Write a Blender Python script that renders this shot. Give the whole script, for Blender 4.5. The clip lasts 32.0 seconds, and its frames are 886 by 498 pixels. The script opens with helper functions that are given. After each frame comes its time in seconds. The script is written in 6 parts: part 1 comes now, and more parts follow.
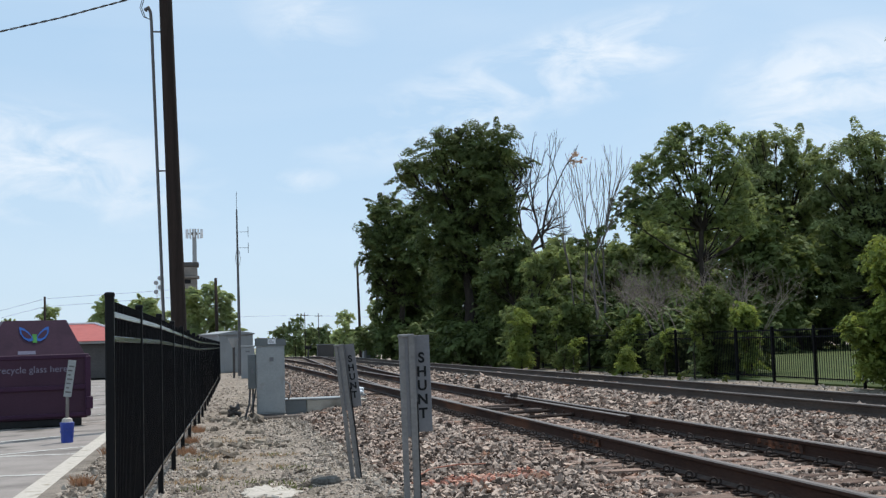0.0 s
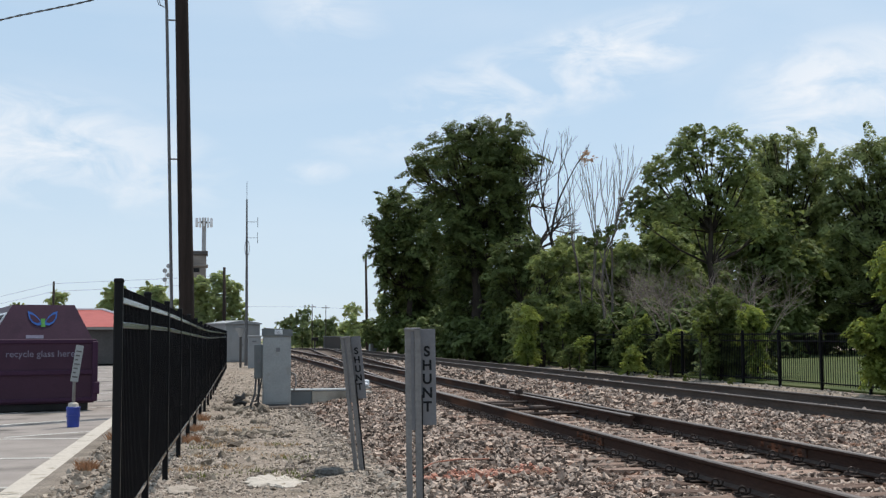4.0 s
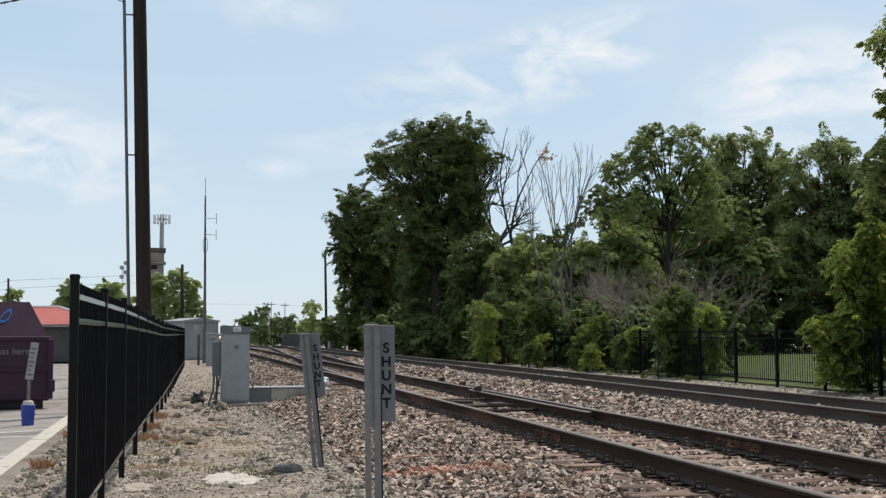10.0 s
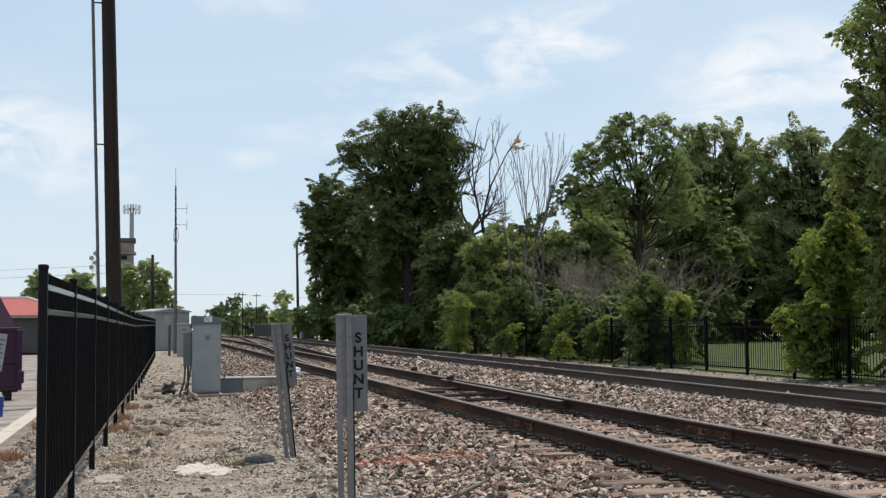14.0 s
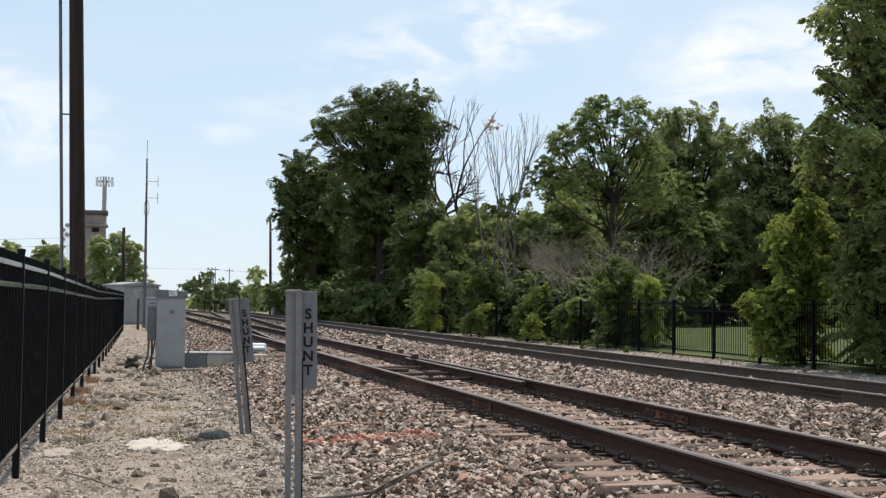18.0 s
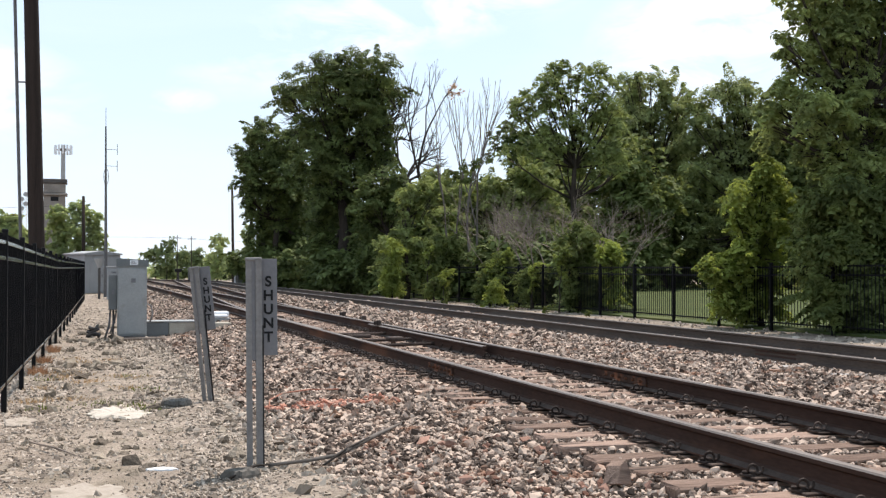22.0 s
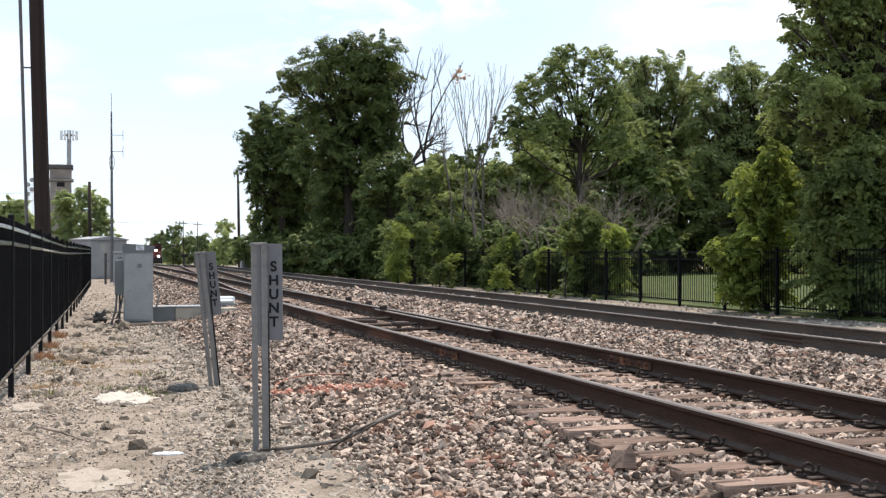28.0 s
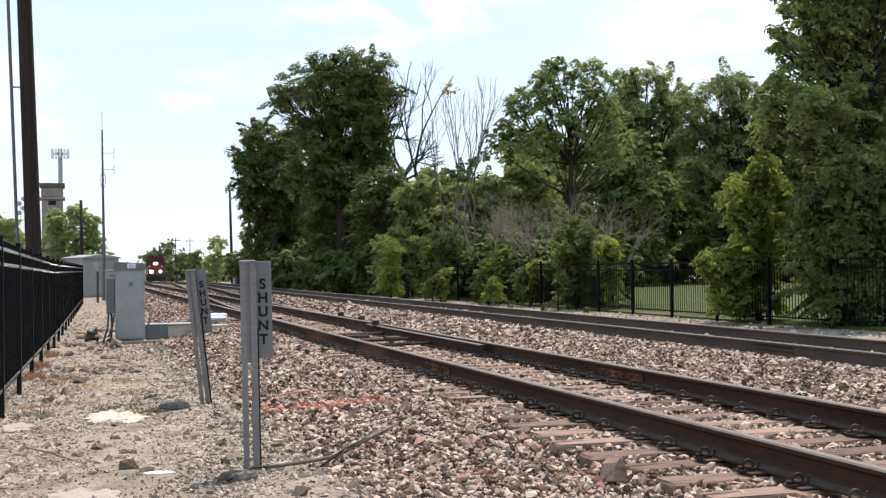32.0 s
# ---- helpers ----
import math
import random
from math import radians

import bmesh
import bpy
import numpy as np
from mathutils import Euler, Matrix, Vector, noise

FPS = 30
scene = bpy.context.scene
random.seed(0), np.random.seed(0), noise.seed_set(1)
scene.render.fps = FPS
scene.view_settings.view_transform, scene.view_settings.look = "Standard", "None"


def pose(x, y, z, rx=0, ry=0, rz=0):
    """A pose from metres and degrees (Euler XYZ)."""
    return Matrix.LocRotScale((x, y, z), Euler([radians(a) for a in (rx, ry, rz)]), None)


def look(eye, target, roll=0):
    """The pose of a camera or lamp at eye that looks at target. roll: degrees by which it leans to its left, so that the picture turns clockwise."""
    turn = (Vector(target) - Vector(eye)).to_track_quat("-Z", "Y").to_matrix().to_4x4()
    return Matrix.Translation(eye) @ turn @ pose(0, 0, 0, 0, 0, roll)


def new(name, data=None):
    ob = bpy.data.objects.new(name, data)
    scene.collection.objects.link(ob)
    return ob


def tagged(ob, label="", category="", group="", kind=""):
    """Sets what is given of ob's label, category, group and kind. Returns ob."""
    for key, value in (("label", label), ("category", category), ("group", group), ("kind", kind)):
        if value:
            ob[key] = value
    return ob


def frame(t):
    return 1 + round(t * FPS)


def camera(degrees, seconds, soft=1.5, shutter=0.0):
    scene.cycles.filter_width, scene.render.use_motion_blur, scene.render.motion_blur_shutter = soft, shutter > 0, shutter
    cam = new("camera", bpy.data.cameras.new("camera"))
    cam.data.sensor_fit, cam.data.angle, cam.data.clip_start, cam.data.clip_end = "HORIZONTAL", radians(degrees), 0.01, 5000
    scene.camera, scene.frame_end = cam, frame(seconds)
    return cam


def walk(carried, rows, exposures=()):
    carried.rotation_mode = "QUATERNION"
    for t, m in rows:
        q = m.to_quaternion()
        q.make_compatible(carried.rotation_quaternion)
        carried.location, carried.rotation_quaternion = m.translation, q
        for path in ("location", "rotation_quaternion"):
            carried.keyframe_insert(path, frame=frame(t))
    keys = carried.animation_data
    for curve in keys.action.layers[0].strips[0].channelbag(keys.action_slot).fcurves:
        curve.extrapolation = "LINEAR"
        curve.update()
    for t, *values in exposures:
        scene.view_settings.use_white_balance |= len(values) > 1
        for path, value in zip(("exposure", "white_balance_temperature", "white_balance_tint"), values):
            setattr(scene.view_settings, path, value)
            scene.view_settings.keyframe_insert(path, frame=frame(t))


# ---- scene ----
# the eye, its turn to the right of north (+y), its tilt and its lean, in metres and degrees
ROWS = [
    (0,-0.187,0.061,1.349,11.53,4.50,-1.78), (0.5,-0.196,0.038,1.343,11.27,4.64,-1.33), (1,-0.198,0.026,1.341,11.07,4.59,-1.20),
    (1.5,-0.196,0.032,1.342,11.25,4.49,-1.29), (2,-0.189,0.037,1.343,11.43,4.55,-1.77), (2.5,-0.192,0.030,1.345,11.54,4.54,-1.62),
    (3,-0.188,0.047,1.342,11.61,4.53,-1.57), (3.5,-0.188,0.038,1.345,11.50,4.46,-0.83), (5.5,-0.202,0.019,1.341,10.65,3.75,0.32),
    (6,-0.205,0.028,1.341,10.70,3.97,0.34), (6.5,-0.197,0.035,1.344,10.74,4.64,-0.55), (7,-0.196,0.012,1.341,10.96,4.85,-0.96),
    (7.5,-0.197,0.010,1.337,11.26,4.82,-0.71), (8,-0.198,0.010,1.337,11.81,4.67,-0.57), (8.5,-0.194,0.016,1.337,12.35,4.47,-0.46),
    (9,-0.197,0.011,1.334,12.65,4.26,-0.22), (9.5,-0.194,0.017,1.338,12.87,4.13,-0.21), (10,-0.188,0.024,1.336,13.08,4.14,-0.28),
    (10.5,-0.189,0.032,1.332,13.24,3.96,-0.53), (11,-0.191,0.034,1.333,13.35,3.75,-0.50), (11.5,-0.188,0.035,1.334,13.41,3.54,-0.67),
    (12,-0.184,0.048,1.335,13.54,3.40,-0.89), (12.5,-0.188,0.034,1.330,13.69,3.48,-0.80), (13,-0.183,0.040,1.330,13.90,3.40,-0.52),
    (13.5,-0.183,0.038,1.333,14.16,3.45,-0.21), (14,-0.186,0.036,1.335,14.47,3.62,-0.48), (14.5,-0.159,0.036,1.332,14.97,3.89,-0.20),
    (15,-0.120,0.050,1.329,16.03,3.28,-1.34), (15.5,-0.131,0.025,1.345,19.16,2.83,-2.27), (17.5,-0.010,0.098,1.333,15.74,2.41,0.85),
    (18,-0.012,0.100,1.329,15.71,2.59,0.60), (18.5,-0.010,0.095,1.332,15.80,2.83,0.52), (19,-0.017,0.080,1.332,15.77,3.12,0.45),
    (19.5,-0.008,0.039,1.332,15.87,3.36,-0.70), (20,-0.003,0.019,1.332,16.47,2.68,-1.70), (20.5,-0.007,0.015,1.330,16.72,2.14,-1.26),
    (21,0.000,0.021,1.332,17.11,1.53,-0.56), (21.5,-0.003,0.008,1.331,17.36,1.14,-0.55), (22,-0.001,0.014,1.329,17.53,0.92,0.06),
    (22.5,-0.001,0.004,1.331,17.74,0.74,0.49), (23,-0.000,0.003,1.331,17.54,0.51,0.50), (23.5,0.002,0.012,1.330,17.27,0.21,0.58),
    (24,-0.003,0.017,1.328,17.08,0.15,0.86), (24.5,-0.004,0.020,1.327,16.86,0.10,0.88), (25,-0.005,0.023,1.327,16.78,0.19,1.22),
    (25.5,-0.003,0.022,1.327,16.70,0.26,1.34), (27.5,0.002,0.007,1.328,17.02,0.22,0.12), (28,0.004,0.012,1.328,17.24,0.17,-0.04),
    (28.5,0.007,0.006,1.327,17.20,-0.08,-0.66), (29,0.007,0.000,1.328,17.24,-0.04,-0.90), (29.5,0.008,0.004,1.331,17.48,0.02,-1.07),
    (30,0.010,0.000,1.329,17.84,0.13,-1.31), (30.5,0.008,-0.010,1.333,17.92,0.31,-1.38), (31,0.008,-0.021,1.331,17.90,0.44,-1.45),
    (31.5,0.014,-0.015,1.335,17.75,0.50,-1.29), (32,0.030,-0.007,1.339,17.59,0.84,-0.78)]


def aim(x, y, z, yaw, pitch, lean):
    a, p = radians(yaw), radians(pitch)
    way = Vector((math.sin(a) * math.cos(p), math.cos(a) * math.cos(p), math.sin(p)))
    return look((x, y, z), Vector((x, y, z)) + way * 10, lean)


cam = camera(41.95, 32.0, soft=1.32)
walk(cam, [(r[0], aim(*r[1:])) for r in ROWS],
     exposures=[(0, -0.28, 6400, 10), (3.2, -0.28, 6600, 12), (6, -0.31, 6960, 12), (10, -0.28, 6980, 12), (14, -0.22, 7010, 13), (18, -0.09, 7040, 14), (20.2, -0.09, 7010, 14), (22.5, 0.265, 7090, 16), (32, 0.265, 7090, 16)])

# ---- world and sun ----
SUN_AZ, SUN_EL = 42.0, 64.0          # to the right of +y, above the horizon
world = bpy.data.worlds.new("world")
scene.world = world
world.use_nodes = True
wn, wl = world.node_tree.nodes, world.node_tree.links
wn.clear()
w_out, w_bg = wn.new("ShaderNodeOutputWorld"), wn.new("ShaderNodeBackground")
sky = wn.new("ShaderNodeTexSky")
sky.sky_type, sky.sun_disc = "NISHITA", False
sky.sun_elevation, sky.sun_rotation = radians(SUN_EL), radians(SUN_AZ)
sky.altitude, sky.air_density, sky.dust_density, sky.ozone_density = 200, 1.0, 0.35, 1.2
w_co, w_map = wn.new("ShaderNodeTexCoord"), wn.new("ShaderNodeMapping")
w_map.inputs["Scale"].default_value = (1.7, 1.7, 6.5)
w_map.inputs["Location"].default_value = (4.9, 2.4, 0.7)
w_noise, w_ramp, w_mix = wn.new("ShaderNodeTexNoise"), wn.new("ShaderNodeValToRGB"), wn.new("ShaderNodeMix")
w_noise.inputs["Scale"].default_value, w_noise.inputs["Detail"].default_value = 1.1, 7.0
w_noise.inputs["Roughness"].default_value, w_noise.inputs["Distortion"].default_value = 0.52, 0.35
w_ramp.color_ramp.elements[0].position, w_ramp.color_ramp.elements[1].position = 0.48, 0.72
w_mix.data_type = "RGBA"
w_mix.inputs["B"].default_value = (7.5, 8.1, 8.7, 1)
w_veil = wn.new("ShaderNodeMix")
w_veil.data_type = "RGBA"
w_veil.inputs["Factor"].default_value = 0.78
w_veil.inputs["B"].default_value = (4.5, 6.25, 8.0, 1)
wl.new(w_co.outputs["Generated"], w_map.inputs["Vector"])
wl.new(w_map.outputs["Vector"], w_noise.inputs["Vector"])
wl.new(w_noise.outputs["Fac"], w_ramp.inputs["Fac"])


def sky_math(kind, a, b=None, clamp=False):
    """A maths node on two values or sockets."""
    node = wn.new("ShaderNodeMath")
    node.operation, node.use_clamp = kind, clamp
    for i, v in enumerate((a, b)):
        if isinstance(v, (int, float)):
            node.inputs[i].default_value = v
        elif v is not None:
            wl.new(v, node.inputs[i])
    return node.outputs[0]


def sky_dot(vec, axis):
    node = wn.new("ShaderNodeVectorMath")
    node.operation = "DOT_PRODUCT"
    wl.new(vec, node.inputs[0])
    node.inputs[1].default_value = axis
    return node.outputs["Value"]


def cloud_bank(middle, wide, high, tilt, strength):
    """Where a bank of thin cloud stands in the sky, fading out from its middle."""
    c = Vector(middle).normalized()
    side = c.cross(Vector((0, 0, 1))).normalized()
    up = side.cross(c)
    ca, sa = math.cos(radians(tilt)), math.sin(radians(tilt))
    away = wn.new("ShaderNodeVectorMath")
    away.operation = "SUBTRACT"
    wl.new(w_co.outputs["Generated"], away.inputs[0])
    away.inputs[1].default_value = c
    dx = sky_math("DIVIDE", sky_dot(away.outputs["Vector"], side * ca + up * sa), wide)
    dy = sky_math("DIVIDE", sky_dot(away.outputs["Vector"], up * ca - side * sa), high)
    d2 = sky_math("ADD", sky_math("MULTIPLY", dx, dx), sky_math("MULTIPLY", dy, dy))
    return sky_math("MULTIPLY", sky_math("SUBTRACT", 1.0, d2, True), strength)


w_fine, w_wisp = wn.new("ShaderNodeTexNoise"), wn.new("ShaderNodeMapRange")
w_fine.inputs["Scale"].default_value, w_fine.inputs["Detail"].default_value = 13.0, 9.0
w_fine.inputs["Roughness"].default_value, w_fine.inputs["Distortion"].default_value = 0.58, 0.6
w_long = wn.new("ShaderNodeMapping")
w_long.inputs["Scale"].default_value = (1, 1, 2.4)
wl.new(w_co.outputs["Generated"], w_long.inputs["Vector"])
wl.new(w_long.outputs["Vector"], w_fine.inputs["Vector"])
wl.new(w_fine.outputs["Fac"], w_wisp.inputs["Value"])
w_wisp.inputs["From Min"].default_value, w_wisp.inputs["From Max"].default_value = 0.4, 0.62
banks = 0.0
for bank in (((0.25, 0.94, 0.21), 0.2, 0.045, 17, 0.6), ((0.335, 0.91, 0.235), 0.09, 0.04, 8, 0.45), ((0.5, 0.84, 0.195), 0.11, 0.055, 4, 0.85),
             ((-0.14, 0.979, 0.155), 0.17, 0.055, -8, 0.75), ((0.08, 0.987, 0.14), 0.035, 0.012, 0, 0.6), ((0.085, 0.959, 0.271), 0.07, 0.04, -30, 0.4),
             ((0.62, 0.75, 0.22), 0.12, 0.05, 0, 1.0), ((-0.5, 0.8, 0.3), 0.2, 0.06, 10, 0.9), ((-0.7, -0.4, 0.4), 0.3, 0.09, 5, 0.9), ((0.6, -0.6, 0.35), 0.3, 0.1, 0, 0.9)):
    banks = sky_math("ADD", banks, cloud_bank(*bank))
banks = sky_math("MULTIPLY", banks, w_wisp.outputs["Result"])
wl.new(sky_math("ADD", sky_math("MULTIPLY", w_ramp.outputs["Color"], 0.22), banks, True), w_mix.inputs["Factor"])
# white haze low over the horizon
w_sep, w_low, w_haze = wn.new("ShaderNodeSeparateXYZ"), wn.new("ShaderNodeMapRange"), wn.new("ShaderNodeMix")
wl.new(w_co.outputs["Generated"], w_sep.inputs["Vector"])
wl.new(w_sep.outputs["Z"], w_low.inputs["Value"])
w_low.inputs["From Min"].default_value, w_low.inputs["From Max"].default_value = 0.0, 0.26
w_low.inputs["To Min"].default_value, w_low.inputs["To Max"].default_value = 0.28, 0.0
w_haze.data_type = "RGBA"
w_haze.inputs["B"].default_value = (6.6, 7.4, 8.1, 1)
wl.new(w_low.outputs["Result"], w_haze.inputs["Factor"])
wl.new(w_veil.outputs["Result"], w_haze.inputs["A"])
wl.new(sky.outputs["Color"], w_veil.inputs["A"])
wl.new(w_haze.outputs["Result"], w_mix.inputs["A"])
wl.new(w_mix.outputs["Result"], w_bg.inputs["Color"])
w_bg.inputs["Strength"].default_value = 0.141
wl.new(w_bg.outputs["Background"], w_out.inputs["Surface"])

sun_data = bpy.data.lights.new("sun", "SUN")
sun_data.energy, sun_data.angle, sun_data.color = 4.3, radians(0.6), (1.0, 0.96, 0.9)
sun = new("sun", sun_data)
_a, _e = radians(SUN_AZ), radians(SUN_EL)
sun.matrix_world = look((math.sin(_a) * math.cos(_e) * 60, math.cos(_a) * math.cos(_e) * 60, math.sin(_e) * 60), (0, 0, 0))

# ---- materials ----
def material(name, dark, light, scale=8.0, rough=0.7, metal=0.0, bump=0.2, fine=60.0, spots=None, island=0.0, each=0.0, stretch=None, bump_size=0.02):
    """A surface with two scales of noise between two colours, fine relief, and, if given, stains (colour, amount, scale)."""
    m = bpy.data.materials.new(name)
    m.use_nodes = True
    n, l = m.node_tree.nodes, m.node_tree.links
    b = n["Principled BSDF"]
    b.inputs["Roughness"].default_value, b.inputs["Metallic"].default_value = rough, metal
    b.inputs["Specular IOR Level"].default_value = 0.5 if rough < 0.45 else 0.22
    co, mp = n.new("ShaderNodeTexCoord"), n.new("ShaderNodeMapping")
    l.new(co.outputs["Object"], mp.inputs["Vector"])
    if stretch:
        mp.inputs["Scale"].default_value = stretch
    big, small = n.new("ShaderNodeTexNoise"), n.new("ShaderNodeTexNoise")
    big.inputs["Scale"].default_value, big.inputs["Detail"].default_value = scale, 6
    small.inputs["Scale"].default_value, small.inputs["Detail"].default_value = fine, 4
    for t in (big, small):
        l.new(mp.outputs["Vector"], t.inputs["Vector"])
    add = n.new("ShaderNodeMath")
    add.operation = "MULTIPLY_ADD"
    add.inputs[1].default_value = 0.45
    l.new(small.outputs["Fac"], add.inputs[0])
    half = n.new("ShaderNodeMath")
    half.operation = "MULTIPLY"
    half.inputs[1].default_value = 0.55
    l.new(big.outputs["Fac"], half.inputs[0])
    l.new(half.outputs[0], add.inputs[2])
    fac = add.outputs[0]
    if island or each:
        src = n.new("ShaderNodeNewGeometry").outputs["Random Per Island"] if island else n.new("ShaderNodeObjectInfo").outputs["Random"]
        k = n.new("ShaderNodeMath")
        k.operation = "MULTIPLY_ADD"
        k.inputs[1].default_value = island or each
        l.new(src, k.inputs[0])
        sub = n.new("ShaderNodeMath")
        sub.operation = "SUBTRACT"
        sub.inputs[1].default_value = (island or each) / 2
        l.new(fac, k.inputs[2])
        l.new(k.outputs[0], sub.inputs[0])
        fac = sub.outputs[0]
    r = n.new("ShaderNodeValToRGB")
    r.color_ramp.elements[0].position, r.color_ramp.elements[1].position = 0.3, 0.7
    r.color_ramp.elements[0].color, r.color_ramp.elements[1].color = (*dark, 1), (*light, 1)
    l.new(fac, r.inputs["Fac"])
    col = r.outputs["Color"]
    if spots:
        colour, amount, sc = spots
        sp, rr, mx = n.new("ShaderNodeTexNoise"), n.new("ShaderNodeValToRGB"), n.new("ShaderNodeMix")
        sp.inputs["Scale"].default_value, sp.inputs["Detail"].default_value = sc, 5
        l.new(mp.outputs["Vector"], sp.inputs["Vector"])
        rr.color_ramp.elements[0].position, rr.color_ramp.elements[1].position = 0.62 - amount * 0.3, 0.78 - amount * 0.3
        l.new(sp.outputs["Fac"], rr.inputs["Fac"])
        mx.data_type = "RGBA"
        l.new(rr.outputs["Color"], mx.inputs["Factor"])
        l.new(col, mx.inputs["A"])
        mx.inputs["B"].default_value = (*colour, 1)
        col = mx.outputs["Result"]
    l.new(col, b.inputs["Base Color"])
    if bump:
        bp = n.new("ShaderNodeBump")
        bp.inputs["Strength"].default_value, bp.inputs["Distance"].default_value = bump, bump_size
        l.new(add.outputs[0], bp.inputs["Height"])
        l.new(bp.outputs["Normal"], b.inputs["Normal"])
    return m


def leaf_material(name, dark, light, through_light=0.3, rough=0.6):
    m = bpy.data.materials.new(name)
    m.use_nodes = True
    n, l = m.node_tree.nodes, m.node_tree.links
    b, out = n["Principled BSDF"], n["Material Output"]
    geo, co, big = n.new("ShaderNodeNewGeometry"), n.new("ShaderNodeTexCoord"), n.new("ShaderNodeTexNoise")
    big.inputs["Scale"].default_value = 1.5
    l.new(co.outputs["Object"], big.inputs["Vector"])
    k = n.new("ShaderNodeMath")
    k.operation = "MULTIPLY_ADD"
    k.inputs[1].default_value = 0.07
    l.new(geo.outputs["Random Per Island"], k.inputs[0])
    h = n.new("ShaderNodeMath")
    h.operation = "MULTIPLY"
    h.inputs[1].default_value = 0.92
    l.new(big.outputs["Fac"], h.inputs[0])
    l.new(h.outputs[0], k.inputs[2])
    r = n.new("ShaderNodeValToRGB")
    r.color_ramp.elements[0].position, r.color_ramp.elements[1].position = 0.2, 0.85
    r.color_ramp.elements[0].color, r.color_ramp.elements[1].color = (*dark, 1), (*light, 1)
    l.new(k.outputs[0], r.inputs["Fac"])
    l.new(r.outputs["Color"], b.inputs["Base Color"])
    b.inputs["Roughness"].default_value = rough
    b.inputs["Specular IOR Level"].default_value = 0.08
    tr, mx = n.new("ShaderNodeBsdfTranslucent"), n.new("ShaderNodeMixShader")
    hsv = n.new("ShaderNodeHueSaturation")
    hsv.inputs["Hue"].default_value, hsv.inputs["Saturation"].default_value, hsv.inputs["Value"].default_value = 0.485, 1.1, 1.35
    l.new(r.outputs["Color"], hsv.inputs["Color"])
    l.new(hsv.outputs["Color"], tr.inputs["Color"])
    mx.inputs["Fac"].default_value = through_light
    l.new(b.outputs["BSDF"], mx.inputs[1])
    l.new(tr.outputs["BSDF"], mx.inputs[2])
    l.new(mx.outputs["Shader"], out.inputs["Surface"])
    return m


def glow(name, colour, strength):
    m = bpy.data.materials.new(name)
    m.use_nodes = True
    b = m.node_tree.nodes["Principled BSDF"]
    b.inputs["Base Color"].default_value = (*colour, 1)
    b.inputs["Emission Color"].default_value = (*colour, 1)
    b.inputs["Emission Strength"].default_value = strength
    return m


DIRT = material("dirt", (0.145, 0.113, 0.088), (0.44, 0.365, 0.293), 2.2, 0.95, 0, 1.0, 34, ((0.2, 0.163, 0.122), 0.42, 2.6), bump_size=0.06)
CLOD = material("dirt_clods", (0.13, 0.104, 0.08), (0.36, 0.3, 0.232), 5, 0.95, 0, 0.9, 40, island=0.7, bump_size=0.04)
BED = material("ballast_bed", (0.06, 0.045, 0.035), (0.205, 0.16, 0.128), 5, 0.95, 0, 0.9, 24, bump_size=0.06)
STONE = material("ballast_stone", (0.08, 0.058, 0.046), (0.53, 0.407, 0.325), 7, 0.95, 0, 0.4, 60, ((0.29, 0.155, 0.1), 0.22, 3), island=1.15)
STONE_GREY = material("grey_stone", (0.17, 0.138, 0.11), (0.45, 0.38, 0.31), 7, 0.95, 0, 0.35, 60, island=0.8)
STONE_DIRT = material("dusty_gravel", (0.17, 0.137, 0.11), (0.49, 0.412, 0.34), 7, 0.95, 0, 0.3, 50, island=0.75)
STONE_RED = material("red_painted_stone", (0.33, 0.135, 0.09), (0.6, 0.31, 0.225), 7, 0.9, 0, 0.3, 50, ((0.36, 0.27, 0.21), 0.3, 6), island=0.8)
ASPHALT = material("asphalt", (0.2, 0.174, 0.155), (0.35, 0.307, 0.275), 1.3, 0.92, 0, 0.4, 90, ((0.085, 0.077, 0.067), 0.25, 0.8), bump_size=0.01)
LINE = material("line_paint", (0.42, 0.405, 0.37), (0.68, 0.66, 0.61), 5, 0.8, 0, 0.2, 60, ((0.22, 0.2, 0.175), 0.3, 7))
CONCRETE = material("concrete", (0.3, 0.268, 0.222), (0.49, 0.442, 0.37), 2.2, 0.9, 0, 0.3, 70, ((0.24, 0.21, 0.17), 0.25, 1.5))
CONCRETE_PALE = material("pale_concrete", (0.4, 0.355, 0.3), (0.62, 0.56, 0.485), 5, 0.9, 0, 0.7, 30, ((0.3, 0.26, 0.2), 0.25, 5))
FENCE_BLACK = material("black_steel", (0.003, 0.0029, 0.0036), (0.007, 0.0067, 0.008), 6, 0.6, 0, 0.05, 80)
FENCE_BLACK.node_tree.nodes["Principled BSDF"].inputs["Specular IOR Level"].default_value = 0.07
RAIL_SIDE = material("rail_steel", (0.028, 0.0145, 0.0105), (0.068, 0.037, 0.027), 3, 0.85, 0.0, 0.25, 50, ((0.15, 0.065, 0.036), 0.14, 1.4), stretch=(1, 0.25, 1))
RAIL_DUST = material("dusty_steel", (0.03, 0.02, 0.016), (0.1, 0.072, 0.058), 9, 0.9, 0, 0.3, 60)
RUST_BAR = material("rust_streaked_steel", (0.035, 0.02, 0.015), (0.085, 0.048, 0.034), 6, 0.85, 0.1, 0.4, 50, ((0.2, 0.08, 0.042), 0.5, 9))
RAIL_TOP = material("rail_head", (0.11, 0.088, 0.076), (0.23, 0.195, 0.172), 3, 0.55, 0.2, 0.08, 60, stretch=(1, 0.1, 1))
